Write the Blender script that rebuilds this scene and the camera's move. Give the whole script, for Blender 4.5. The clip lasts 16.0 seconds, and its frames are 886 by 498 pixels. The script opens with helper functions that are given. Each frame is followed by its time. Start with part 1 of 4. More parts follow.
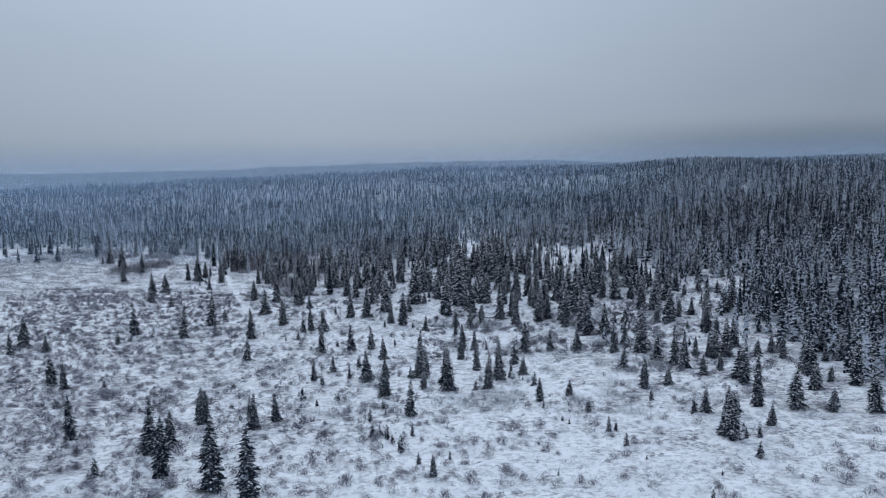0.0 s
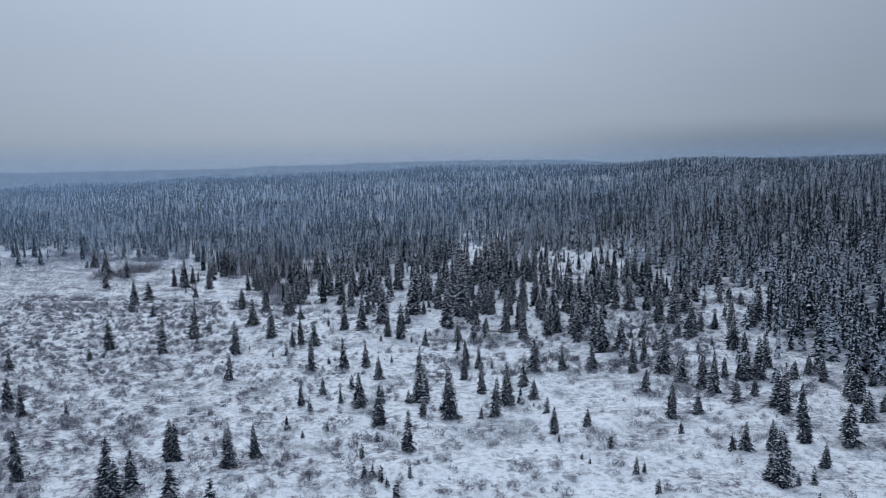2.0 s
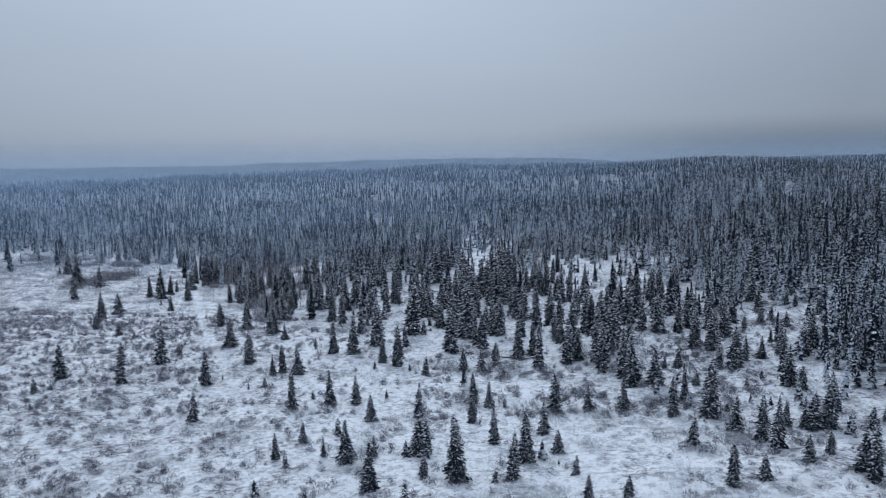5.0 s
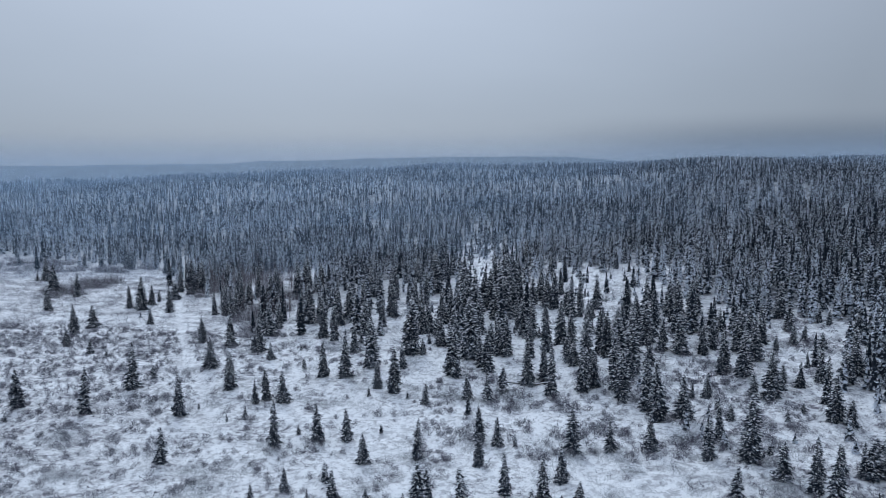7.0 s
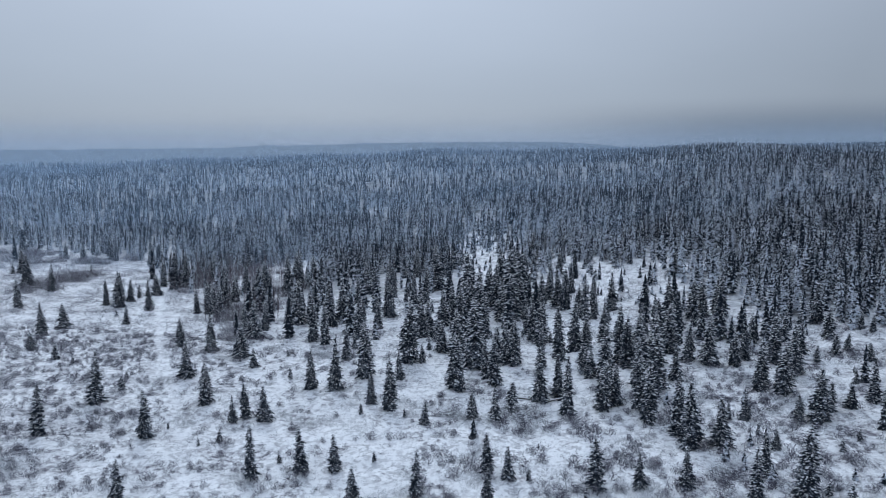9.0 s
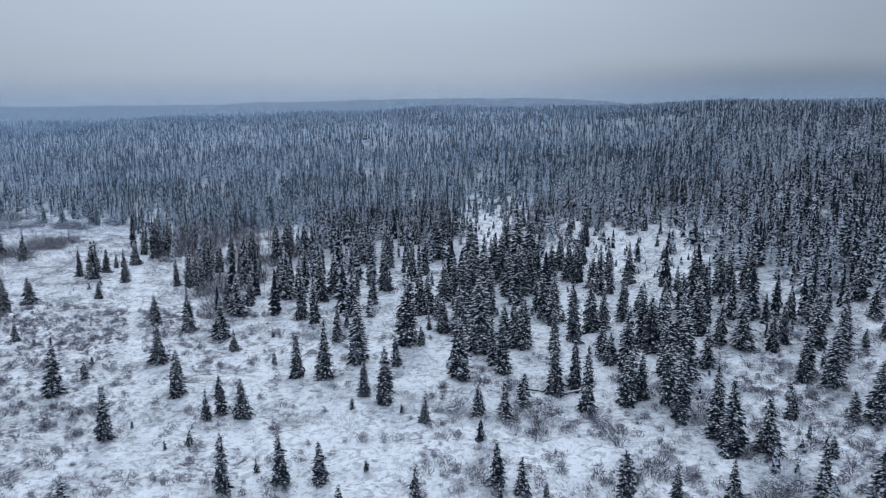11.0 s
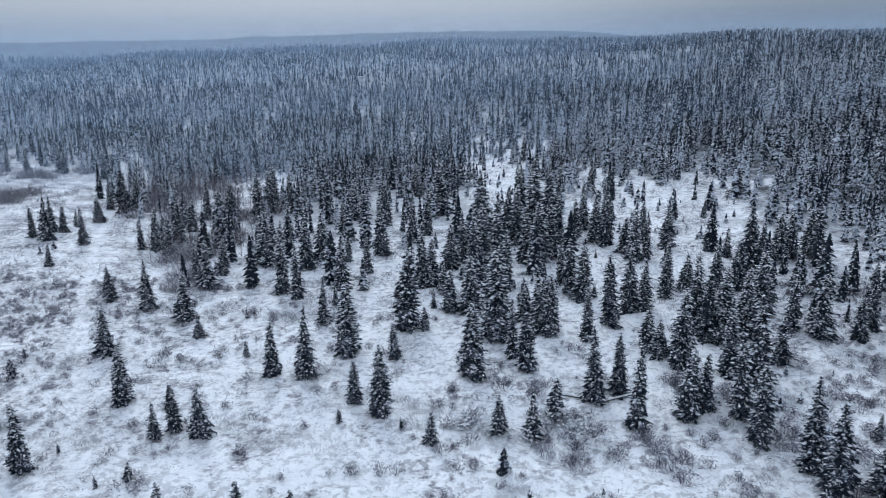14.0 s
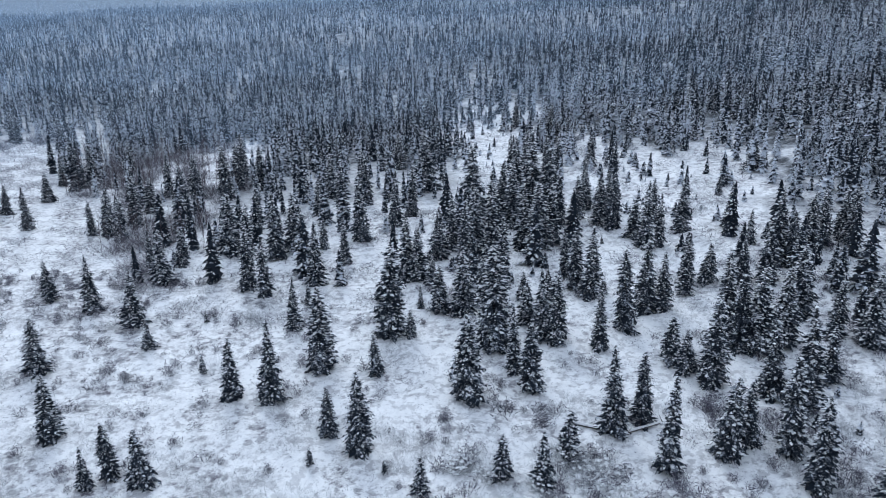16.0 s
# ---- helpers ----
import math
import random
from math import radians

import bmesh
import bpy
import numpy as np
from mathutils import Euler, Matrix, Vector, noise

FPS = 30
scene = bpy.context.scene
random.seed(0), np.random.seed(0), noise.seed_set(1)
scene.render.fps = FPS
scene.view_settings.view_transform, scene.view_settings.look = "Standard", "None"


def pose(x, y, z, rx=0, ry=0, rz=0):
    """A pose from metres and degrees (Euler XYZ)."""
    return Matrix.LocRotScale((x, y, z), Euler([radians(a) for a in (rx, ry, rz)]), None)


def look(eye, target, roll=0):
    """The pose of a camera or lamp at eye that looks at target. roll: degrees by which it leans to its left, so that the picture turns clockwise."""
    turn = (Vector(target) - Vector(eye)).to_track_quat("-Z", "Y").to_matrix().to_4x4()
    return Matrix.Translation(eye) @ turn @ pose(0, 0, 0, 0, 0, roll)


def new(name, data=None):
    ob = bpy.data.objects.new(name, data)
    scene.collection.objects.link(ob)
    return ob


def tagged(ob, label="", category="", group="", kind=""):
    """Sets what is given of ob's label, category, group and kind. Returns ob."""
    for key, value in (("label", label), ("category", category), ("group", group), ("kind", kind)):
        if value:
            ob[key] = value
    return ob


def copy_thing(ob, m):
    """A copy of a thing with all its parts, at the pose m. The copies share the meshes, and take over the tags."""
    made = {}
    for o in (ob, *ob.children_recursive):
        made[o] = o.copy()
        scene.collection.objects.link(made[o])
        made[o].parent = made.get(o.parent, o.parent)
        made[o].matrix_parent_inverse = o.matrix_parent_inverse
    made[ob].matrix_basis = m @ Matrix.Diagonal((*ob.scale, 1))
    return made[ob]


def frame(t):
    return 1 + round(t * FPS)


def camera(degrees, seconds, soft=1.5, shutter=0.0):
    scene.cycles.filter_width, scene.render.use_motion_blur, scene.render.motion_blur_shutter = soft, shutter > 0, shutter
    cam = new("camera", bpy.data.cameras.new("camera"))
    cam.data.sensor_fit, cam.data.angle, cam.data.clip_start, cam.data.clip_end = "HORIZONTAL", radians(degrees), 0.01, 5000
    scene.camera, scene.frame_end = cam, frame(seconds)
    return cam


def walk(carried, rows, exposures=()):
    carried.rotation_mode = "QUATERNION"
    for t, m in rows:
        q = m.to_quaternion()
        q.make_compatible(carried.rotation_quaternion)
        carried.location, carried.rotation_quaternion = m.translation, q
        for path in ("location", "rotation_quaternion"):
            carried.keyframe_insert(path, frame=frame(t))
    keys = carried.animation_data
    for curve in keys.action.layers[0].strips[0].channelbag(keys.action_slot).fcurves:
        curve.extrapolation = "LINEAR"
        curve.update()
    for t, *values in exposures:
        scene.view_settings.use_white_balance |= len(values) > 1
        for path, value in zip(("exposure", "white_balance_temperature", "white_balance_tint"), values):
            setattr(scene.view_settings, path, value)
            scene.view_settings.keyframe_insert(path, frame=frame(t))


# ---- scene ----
cam = camera(61.0, 16.0, soft=0.65)
PATH = [
    (0, (7.034, -8.531, 28.332), (6.85, -6.549, 28.136), -0.6),
    (0.5, (6.734, -5.862, 28.378), (6.55, -3.88, 28.181), -0.6),
    (1, (6.435, -3.154, 28.469), (6.252, -1.172, 28.272), -0.6),
    (1.5, (6.103, -0.411, 28.596), (5.92, 1.571, 28.397), -0.6),
    (2, (5.75, 2.368, 28.689), (5.567, 4.35, 28.491), -0.5),
    (2.5, (5.392, 5.136, 28.819), (5.209, 7.118, 28.62), -0.5),
    (3, (4.978, 7.945, 28.983), (4.796, 9.927, 28.783), -0.4),
    (3.5, (4.595, 10.83, 29.14), (4.413, 12.811, 28.939), -0.4),
    (4, (4.205, 13.762, 29.217), (4.024, 15.743, 29.015), -0.3),
    (4.2, (4.068, 14.924, 29.242), (3.887, 16.905, 29.039), -0.3),
    (6.5, (2.366, 27.918, 30.236), (2.188, 29.899, 30.03), -0.1),
    (7, (1.977, 30.769, 30.491), (1.802, 32.75, 30.282), -0.1),
    (7.5, (1.683, 33.812, 30.709), (1.508, 35.793, 30.497), -0.0),
    (8, (1.315, 36.831, 30.801), (1.14, 38.812, 30.584), 0.0),
    (8.5, (0.921, 39.778, 30.891), (0.748, 41.757, 30.662), 0.1),
    (9, (0.585, 42.67, 30.903), (0.412, 44.647, 30.655), 0.1),
    (9.2, (0.422, 43.868, 30.9), (0.251, 45.844, 30.642), 0.2),
    (11.5, (-1.204, 57.303, 31.033), (-1.371, 59.259, 30.646), 0.0),
    (12, (-1.681, 60.282, 30.956), (-1.846, 62.232, 30.543), -0.0),
    (12.5, (-2.049, 63.263, 30.861), (-2.214, 65.208, 30.422), -0.1),
    (13, (-2.345, 66.25, 30.753), (-2.51, 68.188, 30.287), -0.2),
    (13.5, (-2.712, 69.224, 30.71), (-2.878, 71.155, 30.215), -0.2),
    (14, (-3.108, 72.241, 30.646), (-3.273, 74.164, 30.124), -0.3),
    (14.5, (-3.437, 75.225, 30.622), (-3.594, 77.142, 30.073), -0.4),
    (15, (-3.804, 78.238, 30.664), (-3.946, 80.148, 30.088), -0.4),
    (15.5, (-4.102, 81.073, 30.78), (-4.232, 82.976, 30.177), -0.5),
    (16, (-4.432, 83.96, 30.886), (-4.554, 85.854, 30.258), -0.5),
]
walk(cam, [(t, look(eye, target, roll)) for t, eye, target, roll in PATH],
     exposures=[(0, 0.19, 6200, 10), (4, 0.21, 6200, 10), (7, 0.29, 6250, 10), (9, 0.34, 6250, 10), (12.5, 0.46, 6300, 10), (14.5, 0.57, 6350, 10), (16, 0.63, 6350, 10)])

# ---- sky and light ----
world = bpy.data.worlds.new("overcast_sky")
scene.world = world
world.use_nodes = True
wt = world.node_tree
wt.nodes.clear()
w_out = wt.nodes.new("ShaderNodeOutputWorld")
w_bg = wt.nodes.new("ShaderNodeBackground")
w_sky = wt.nodes.new("ShaderNodeTexSky")
w_sky.sky_type = "NISHITA"
w_sky.sun_disc = False
w_sky.sun_elevation = radians(33)
w_sky.sun_rotation = radians(-15)
w_scale = wt.nodes.new("ShaderNodeMix")
w_scale.data_type, w_scale.blend_type = "RGBA", "MULTIPLY"
w_scale.inputs[0].default_value = 1.0
w_scale.inputs[7].default_value = (0.06, 0.06, 0.06, 1)
wt.links.new(w_sky.outputs[0], w_scale.inputs[6])
w_co = wt.nodes.new("ShaderNodeTexCoord")
w_xyz = wt.nodes.new("ShaderNodeSeparateXYZ")
wt.links.new(w_co.outputs["Generated"], w_xyz.inputs[0])
w_ramp = wt.nodes.new("ShaderNodeValToRGB")
wt.links.new(w_xyz.outputs[2], w_ramp.inputs[0])
el = w_ramp.color_ramp.elements
el[0].position, el[0].color = 0.0, (0.226, 0.268, 0.328, 1)
el[1].position, el[1].color = 1.0, (0.70, 0.835, 1.04, 1)
for p, c in ((0.03, (0.258, 0.304, 0.366, 1)), (0.12, (0.303, 0.352, 0.422, 1)), (0.25, (0.366, 0.420, 0.503, 1))):
    e = el.new(p)
    e.color = c
# slow cloud structure and the brighter part of the cover where the sun stands
w_noise = wt.nodes.new("ShaderNodeTexNoise")
w_noise.inputs["Scale"].default_value = 1.6
w_noise.inputs["Detail"].default_value = 4
w_map = wt.nodes.new("ShaderNodeMapping")
w_map.inputs["Scale"].default_value = (1, 1, 3.2)
wt.links.new(w_co.outputs["Generated"], w_map.inputs[0])
wt.links.new(w_map.outputs[0], w_noise.inputs["Vector"])
w_dot = wt.nodes.new("ShaderNodeVectorMath")
w_dot.operation = "DOT_PRODUCT"
sun_way = Vector((-0.28, 0.90, 0.30)).normalized()
w_dot.inputs[1].default_value = sun_way
wt.links.new(w_co.outputs["Generated"], w_dot.inputs[0])
w_glow = wt.nodes.new("ShaderNodeMapRange")
w_glow.inputs["From Min"].default_value = 0.75
w_glow.inputs["From Max"].default_value = 1.0
w_glow.inputs["To Min"].default_value = 0.80
w_glow.inputs["To Max"].default_value = 1.14
wt.links.new(w_dot.outputs["Value"], w_glow.inputs[0])
w_cl = wt.nodes.new("ShaderNodeMapRange")
w_cl.inputs["To Min"].default_value = 0.90
w_cl.inputs["To Max"].default_value = 1.10
wt.links.new(w_noise.outputs[0], w_cl.inputs[0])
w_m = wt.nodes.new("ShaderNodeMath")
w_m.operation = "MULTIPLY"
wt.links.new(w_glow.outputs[0], w_m.inputs[0])
wt.links.new(w_cl.outputs[0], w_m.inputs[1])
# a low dark cloud bank along the north-eastern horizon
w_east = wt.nodes.new("ShaderNodeMapRange")
w_east.interpolation_type = "SMOOTHSTEP"
w_east.inputs["From Min"].default_value, w_east.inputs["From Max"].default_value = -0.04, 0.36
wt.links.new(w_xyz.outputs[0], w_east.inputs[0])
w_low = wt.nodes.new("ShaderNodeMapRange")
w_low.interpolation_type = "SMOOTHSTEP"
w_low.inputs["From Min"].default_value, w_low.inputs["From Max"].default_value = 0.030, 0.074
w_low.inputs["To Min"].default_value, w_low.inputs["To Max"].default_value = 0.85, 0.0
wt.links.new(w_xyz.outputs[2], w_low.inputs[0])
w_bank = wt.nodes.new("ShaderNodeMath")
w_bank.operation = "MULTIPLY"
wt.links.new(w_east.outputs[0], w_bank.inputs[0])
wt.links.new(w_low.outputs[0], w_bank.inputs[1])
w_cov = wt.nodes.new("ShaderNodeVectorMath")
w_cov.operation = "SCALE"
wt.links.new(w_ramp.outputs[0], w_cov.inputs[0])
wt.links.new(w_m.outputs[0], w_cov.inputs["Scale"])
w_slate = wt.nodes.new("ShaderNodeMix")
w_slate.data_type = "RGBA"
w_slate.inputs[7].default_value = (0.118, 0.156, 0.215, 1)
wt.links.new(w_bank.outputs[0], w_slate.inputs[0])
wt.links.new(w_cov.outputs[0], w_slate.inputs[6])
w_mix = wt.nodes.new("ShaderNodeMix")
w_mix.data_type = "RGBA"
w_mix.inputs[0].default_value = 0.96
wt.links.new(w_scale.outputs[2], w_mix.inputs[6])
wt.links.new(w_slate.outputs[2], w_mix.inputs[7])
wt.links.new(w_mix.outputs[2], w_bg.inputs[0])
w_bg.inputs[1].default_value = 1.0
wt.links.new(w_bg.outputs[0], w_out.inputs[0])

sun = new("sun", bpy.data.lights.new("sun", "SUN"))
sun.data.energy, sun.data.angle, sun.data.color = 0.9, radians(25), (0.91, 0.97, 1.0)
sun.matrix_world = look((0, 0, 60), tuple(Vector((0, 0, 60)) - Vector((-0.28, 0.80, 0.55)) * 50))


# ---- materials ----
def material(name):
    m = bpy.data.materials.new(name)
    m.use_nodes = True
    t = m.node_tree
    return m, t, t.nodes["Principled BSDF"]


def node(t, kind, **values):
    n = t.nodes.new(kind)
    for k, v in values.items():
        n.inputs[k.replace("_", " ")].default_value = v
    return n


def noise_ramp(t, vector, scale, low, high, detail=4, rough=0.55):
    """Noise between 0 and 1, steepened between low and high."""
    n = node(t, "ShaderNodeTexNoise", Scale=scale, Detail=detail, Roughness=rough)
    t.links.new(vector, n.inputs["Vector"])
    r = node(t, "ShaderNodeMapRange", From_Min=low, From_Max=high)
    t.links.new(n.outputs[0], r.inputs[0])
    return r.outputs[0]


def mixed(t, factor, a, b):
    n = t.nodes.new("ShaderNodeMix")
    n.data_type = "RGBA"
    for socket, value in ((n.inputs[0], factor), (n.inputs[6], a), (n.inputs[7], b)):
        if isinstance(value, (tuple, float)):
            socket.default_value = value
        else:
            t.links.new(value, socket)
    return n.outputs[2]


def math_node(t, op, a, b):
    n = t.nodes.new("ShaderNodeMath")
    n.operation = op
    for socket, value in zip(n.inputs, (a, b)):
        if isinstance(value, (int, float)):
            socket.default_value = value
        else:
            t.links.new(value, socket)
    return n.outputs[0]


def snow_ground_material():
    m, t, b = material("snow_over_tundra")
    geo = t.nodes.new("ShaderNodeNewGeometry")
    pos = geo.outputs["Position"]
    sep = t.nodes.new("ShaderNodeSeparateXYZ")
    t.links.new(pos, sep.inputs[0])
    # the slope on the west carries more dwarf shrub than the meadow
    west = node(t, "ShaderNodeMapRange", From_Min=-10.0, From_Max=-48.0)
    t.links.new(sep.outputs[0], west.inputs[0])
    lower = node(t, "ShaderNodeMapRange", From_Min=84.0, From_Max=112.0, To_Min=0.62, To_Max=0.3)
    t.links.new(sep.outputs[1], lower.inputs[0])
    east = node(t, "ShaderNodeMapRange", From_Min=12.0, From_Max=40.0)
    t.links.new(sep.outputs[0], east.inputs[0])
    brushy = math_node(t, "ADD", math_node(t, "MULTIPLY", west.outputs[0], lower.outputs[0]), math_node(t, "MULTIPLY", east.outputs[0], 0.45))
    stretch = node(t, "ShaderNodeMapping", Scale=(0.9, 0.9, 1.0))
    t.links.new(pos, stretch.inputs[0])
    sv = stretch.outputs[0]
    patches = noise_ramp(t, sv, 0.17, 0.46, 0.66, 5, 0.6)
    clumps = noise_ramp(t, sv, 0.34, 0.44, 0.54, 5, 0.68)
    tufts = noise_ramp(t, sv, 0.8, 0.46, 0.56, 6, 0.70)
    stems = noise_ramp(t, pos, 3.6, 0.44, 0.58, 6, 0.85)
    woven = math_node(t, "ADD", math_node(t, "MULTIPLY", stems, 0.65), 0.3)
    slope = math_node(t, "MULTIPLY", math_node(t, "MULTIPLY", clumps, woven), brushy)
    amount = math_node(t, "ADD", math_node(t, "MULTIPLY", patches, 0.50), 0.10)
    meadow = math_node(t, "MULTIPLY", math_node(t, "MULTIPLY", tufts, woven), amount)
    flecks = noise_ramp(t, pos, 1.3, 0.50, 0.58, 5, 0.68)
    flecks = math_node(t, "MULTIPLY", flecks, math_node(t, "ADD", math_node(t, "MULTIPLY", patches, 0.26), 0.30))
    cover = math_node(t, "MINIMUM", math_node(t, "ADD", math_node(t, "ADD", slope, meadow), flecks), 1.0)
    tint = noise_ramp(t, pos, 0.4, 0.3, 0.7)
    shrub = mixed(t, tint, (0.070, 0.068, 0.088, 1), (0.150, 0.132, 0.162, 1))
    fine = noise_ramp(t, pos, 3.0, 0.3, 0.7)
    snow = mixed(t, fine, (0.84, 0.845, 0.86, 1), (0.93, 0.93, 0.935, 1))
    trail = t.nodes.new("ShaderNodeAttribute")
    trail.attribute_name = "trail"
    cover = math_node(t, "MULTIPLY", cover, math_node(t, "SUBTRACT", 1.0, trail.outputs["Fac"]))
    open_ground = mixed(t, cover, snow, shrub)
    # the floor of the wood: darker than the open snow, with pale patches
    wood = t.nodes.new("ShaderNodeAttribute")
    wood.attribute_name = "wood"
    mottle = mixed(t, noise_ramp(t, pos, 0.55, 0.42, 0.66, 6, 0.7), (0.09, 0.094, 0.105, 1), (0.62, 0.64, 0.67, 1))
    floor = mixed(t, math_node(t, "MINIMUM", wood.outputs["Fac"], 1.0), open_ground, mottle)
    # woods so far off that only their closed canopy shows
    canopy = mixed(t, noise_ramp(t, pos, 0.05, 0.3, 0.7, 8, 0.8), (0.035, 0.042, 0.050, 1), (0.15, 0.16, 0.17, 1))
    far = math_node(t, "MAXIMUM", math_node(t, "SUBTRACT", wood.outputs["Fac"], 1.0), 0.0)
    t.links.new(mixed(t, far, floor, canopy), b.inputs["Base Color"])
    b.inputs["Roughness"].default_value = 0.85
    b.inputs["Specular IOR Level"].default_value = 0.2
    bump = node(t, "ShaderNodeBump", Strength=0.8, Distance=0.15)
    bn = node(t, "ShaderNodeTexNoise", Scale=2.2, Detail=7, Roughness=0.72)
    t.links.new(pos, bn.inputs["Vector"])
    t.links.new(bn.outputs[0], bump.inputs["Height"])
    t.links.new(bump.outputs[0], b.inputs["Normal"])
    return m


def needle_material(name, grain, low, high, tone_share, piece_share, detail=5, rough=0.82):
    """Dark needles with rime and snow grains caught on them, tinted with haze and shade blue; grain: how many per
    metre.
    """
    m, t, b = material(name)
    geo = t.nodes.new("ShaderNodeNewGeometry")
    ob = t.nodes.new("ShaderNodeObjectInfo")
    tone = t.nodes.new("ShaderNodeAttribute")
    tone.attribute_name = "frost"
    r = math_node(t, "FRACT", math_node(t, "ADD", geo.outputs["Random Per Island"], ob.outputs["Random"]), 0.0)
    # the blue of hazy air is put into the needles' dark base colour
    base = mixed(t, r, (0.010, 0.015, 0.024, 1), (0.028, 0.037, 0.052, 1))
    sep = t.nodes.new("ShaderNodeSeparateXYZ")
    t.links.new(geo.outputs["Normal"], sep.inputs[0])
    upward = math_node(t, "ABSOLUTE", sep.outputs[2], 0.0)
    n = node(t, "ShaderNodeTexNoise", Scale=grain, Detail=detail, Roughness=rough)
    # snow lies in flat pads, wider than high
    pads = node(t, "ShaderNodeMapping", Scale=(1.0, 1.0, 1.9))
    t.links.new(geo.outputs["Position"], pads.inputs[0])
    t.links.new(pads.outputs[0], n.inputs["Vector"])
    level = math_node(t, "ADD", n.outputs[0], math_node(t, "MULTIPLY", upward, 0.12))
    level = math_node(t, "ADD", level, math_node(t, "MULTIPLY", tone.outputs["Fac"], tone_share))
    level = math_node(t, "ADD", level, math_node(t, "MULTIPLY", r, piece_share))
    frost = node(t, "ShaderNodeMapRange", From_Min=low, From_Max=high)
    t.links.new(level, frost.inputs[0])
    # the rime's colour carries a painted blue of shade
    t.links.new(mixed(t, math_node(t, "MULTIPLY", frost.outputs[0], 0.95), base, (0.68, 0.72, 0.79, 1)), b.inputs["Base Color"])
    b.inputs["Roughness"].default_value = 0.8
    b.inputs["Specular IOR Level"].default_value = 0.15
    return m


def snow_load_material():
    m, t, b = material("snow_on_branches")
    geo = t.nodes.new("ShaderNodeNewGeometry")
    twig = noise_ramp(t, geo.outputs["Position"], 10.0, 0.52, 0.64, 6, 0.85)
    t.links.new(mixed(t, math_node(t, "MULTIPLY", twig, 0.7), (0.84, 0.85, 0.87, 1), (0.07, 0.08, 0.09, 1)), b.inputs["Base Color"])
    b.inputs["Roughness"].default_value = 0.9
    return m


def bark_material(name, dark, light):
    m, t, b = material(name)
    geo = t.nodes.new("ShaderNodeNewGeometry")
    n = noise_ramp(t, geo.outputs["Position"], 4.0, 0.35, 0.65, 5, 0.7)
    t.links.new(mixed(t, n, dark, light), b.inputs["Base Color"])
    b.inputs["Roughness"].default_value = 0.9
    return m


def coated_twig_material(name, dark, light, share):
    """Leafless twigs, a share of them coated with rime."""
    m, t, b = material(name)
    geo = t.nodes.new("ShaderNodeNewGeometry")
    n = noise_ramp(t, geo.outputs["Position"], 1.3, 0.35, 0.65, 5, 0.7)
    wood = mixed(t, n, dark, light)
    coat = node(t, "ShaderNodeMapRange", From_Min=1.0 - share, From_Max=1.12 - share)
    t.links.new(geo.outputs["Random Per Island"], coat.inputs[0])
    t.links.new(mixed(t, coat.outputs[0], wood, (0.66, 0.67, 0.70, 1)), b.inputs["Base Color"])
    b.inputs["Roughness"].default_value = 0.9
    return m


SNOW_GROUND = snow_ground_material()
RIMED_TWIGS = coated_twig_material("rimed_dwarf_birch_twigs", (0.058, 0.060, 0.086, 1), (0.150, 0.136, 0.176, 1), 0.24)
PALE_TWIGS = coated_twig_material("heavily_rimed_twigs", (0.085, 0.085, 0.110, 1), (0.190, 0.175, 0.215, 1), 0.5)
THICKET_TWIGS = coated_twig_material("thicket_twigs", (0.085, 0.080, 0.100, 1), (0.190, 0.168, 0.200, 1), 0.34)
NEEDLES = needle_material("haze_blue_needles", 5.0, 0.71, 0.88, 0.0, 0.18, 3, 0.7)
WOOD_NEEDLES = needle_material("haze_blue_frosted_needles", 1.9, 0.600, 0.695, 0.11, 0.16, 3, 0.66)
SNOW_LOAD = snow_load_material()
BARK = bark_material("spruce_bark", (0.035, 0.03, 0.03, 1), (0.10, 0.085, 0.075, 1))
FROSTED = bark_material("frosted_twigs", (0.17, 0.175, 0.19, 1), (0.58, 0.60, 0.62, 1))
REDTWIGS = bark_material("bare_aspen_twigs", (0.065, 0.055, 0.065, 1), (0.15, 0.12, 0.13, 1))


# ---- the lie of the land ----
def ease(v, a, b):
    k = np.clip((v - a) / (b - a), 0, 1)
    return k * k * (3 - 2 * k)


def wave(x, y, size, seed):
    """Cheap smooth relief between about -1 and 1, a few crossed waves."""
    r = np.random.RandomState(seed)
    z = 0
    for k in range(6):
        a, f, p = r.uniform(0, math.pi), 2 * math.pi / (size * r.uniform(0.6, 1.7)), r.uniform(0, 6.3)
        z = z + np.sin((x * math.cos(a) + y * math.sin(a)) * f + p)
    return z / 3.2


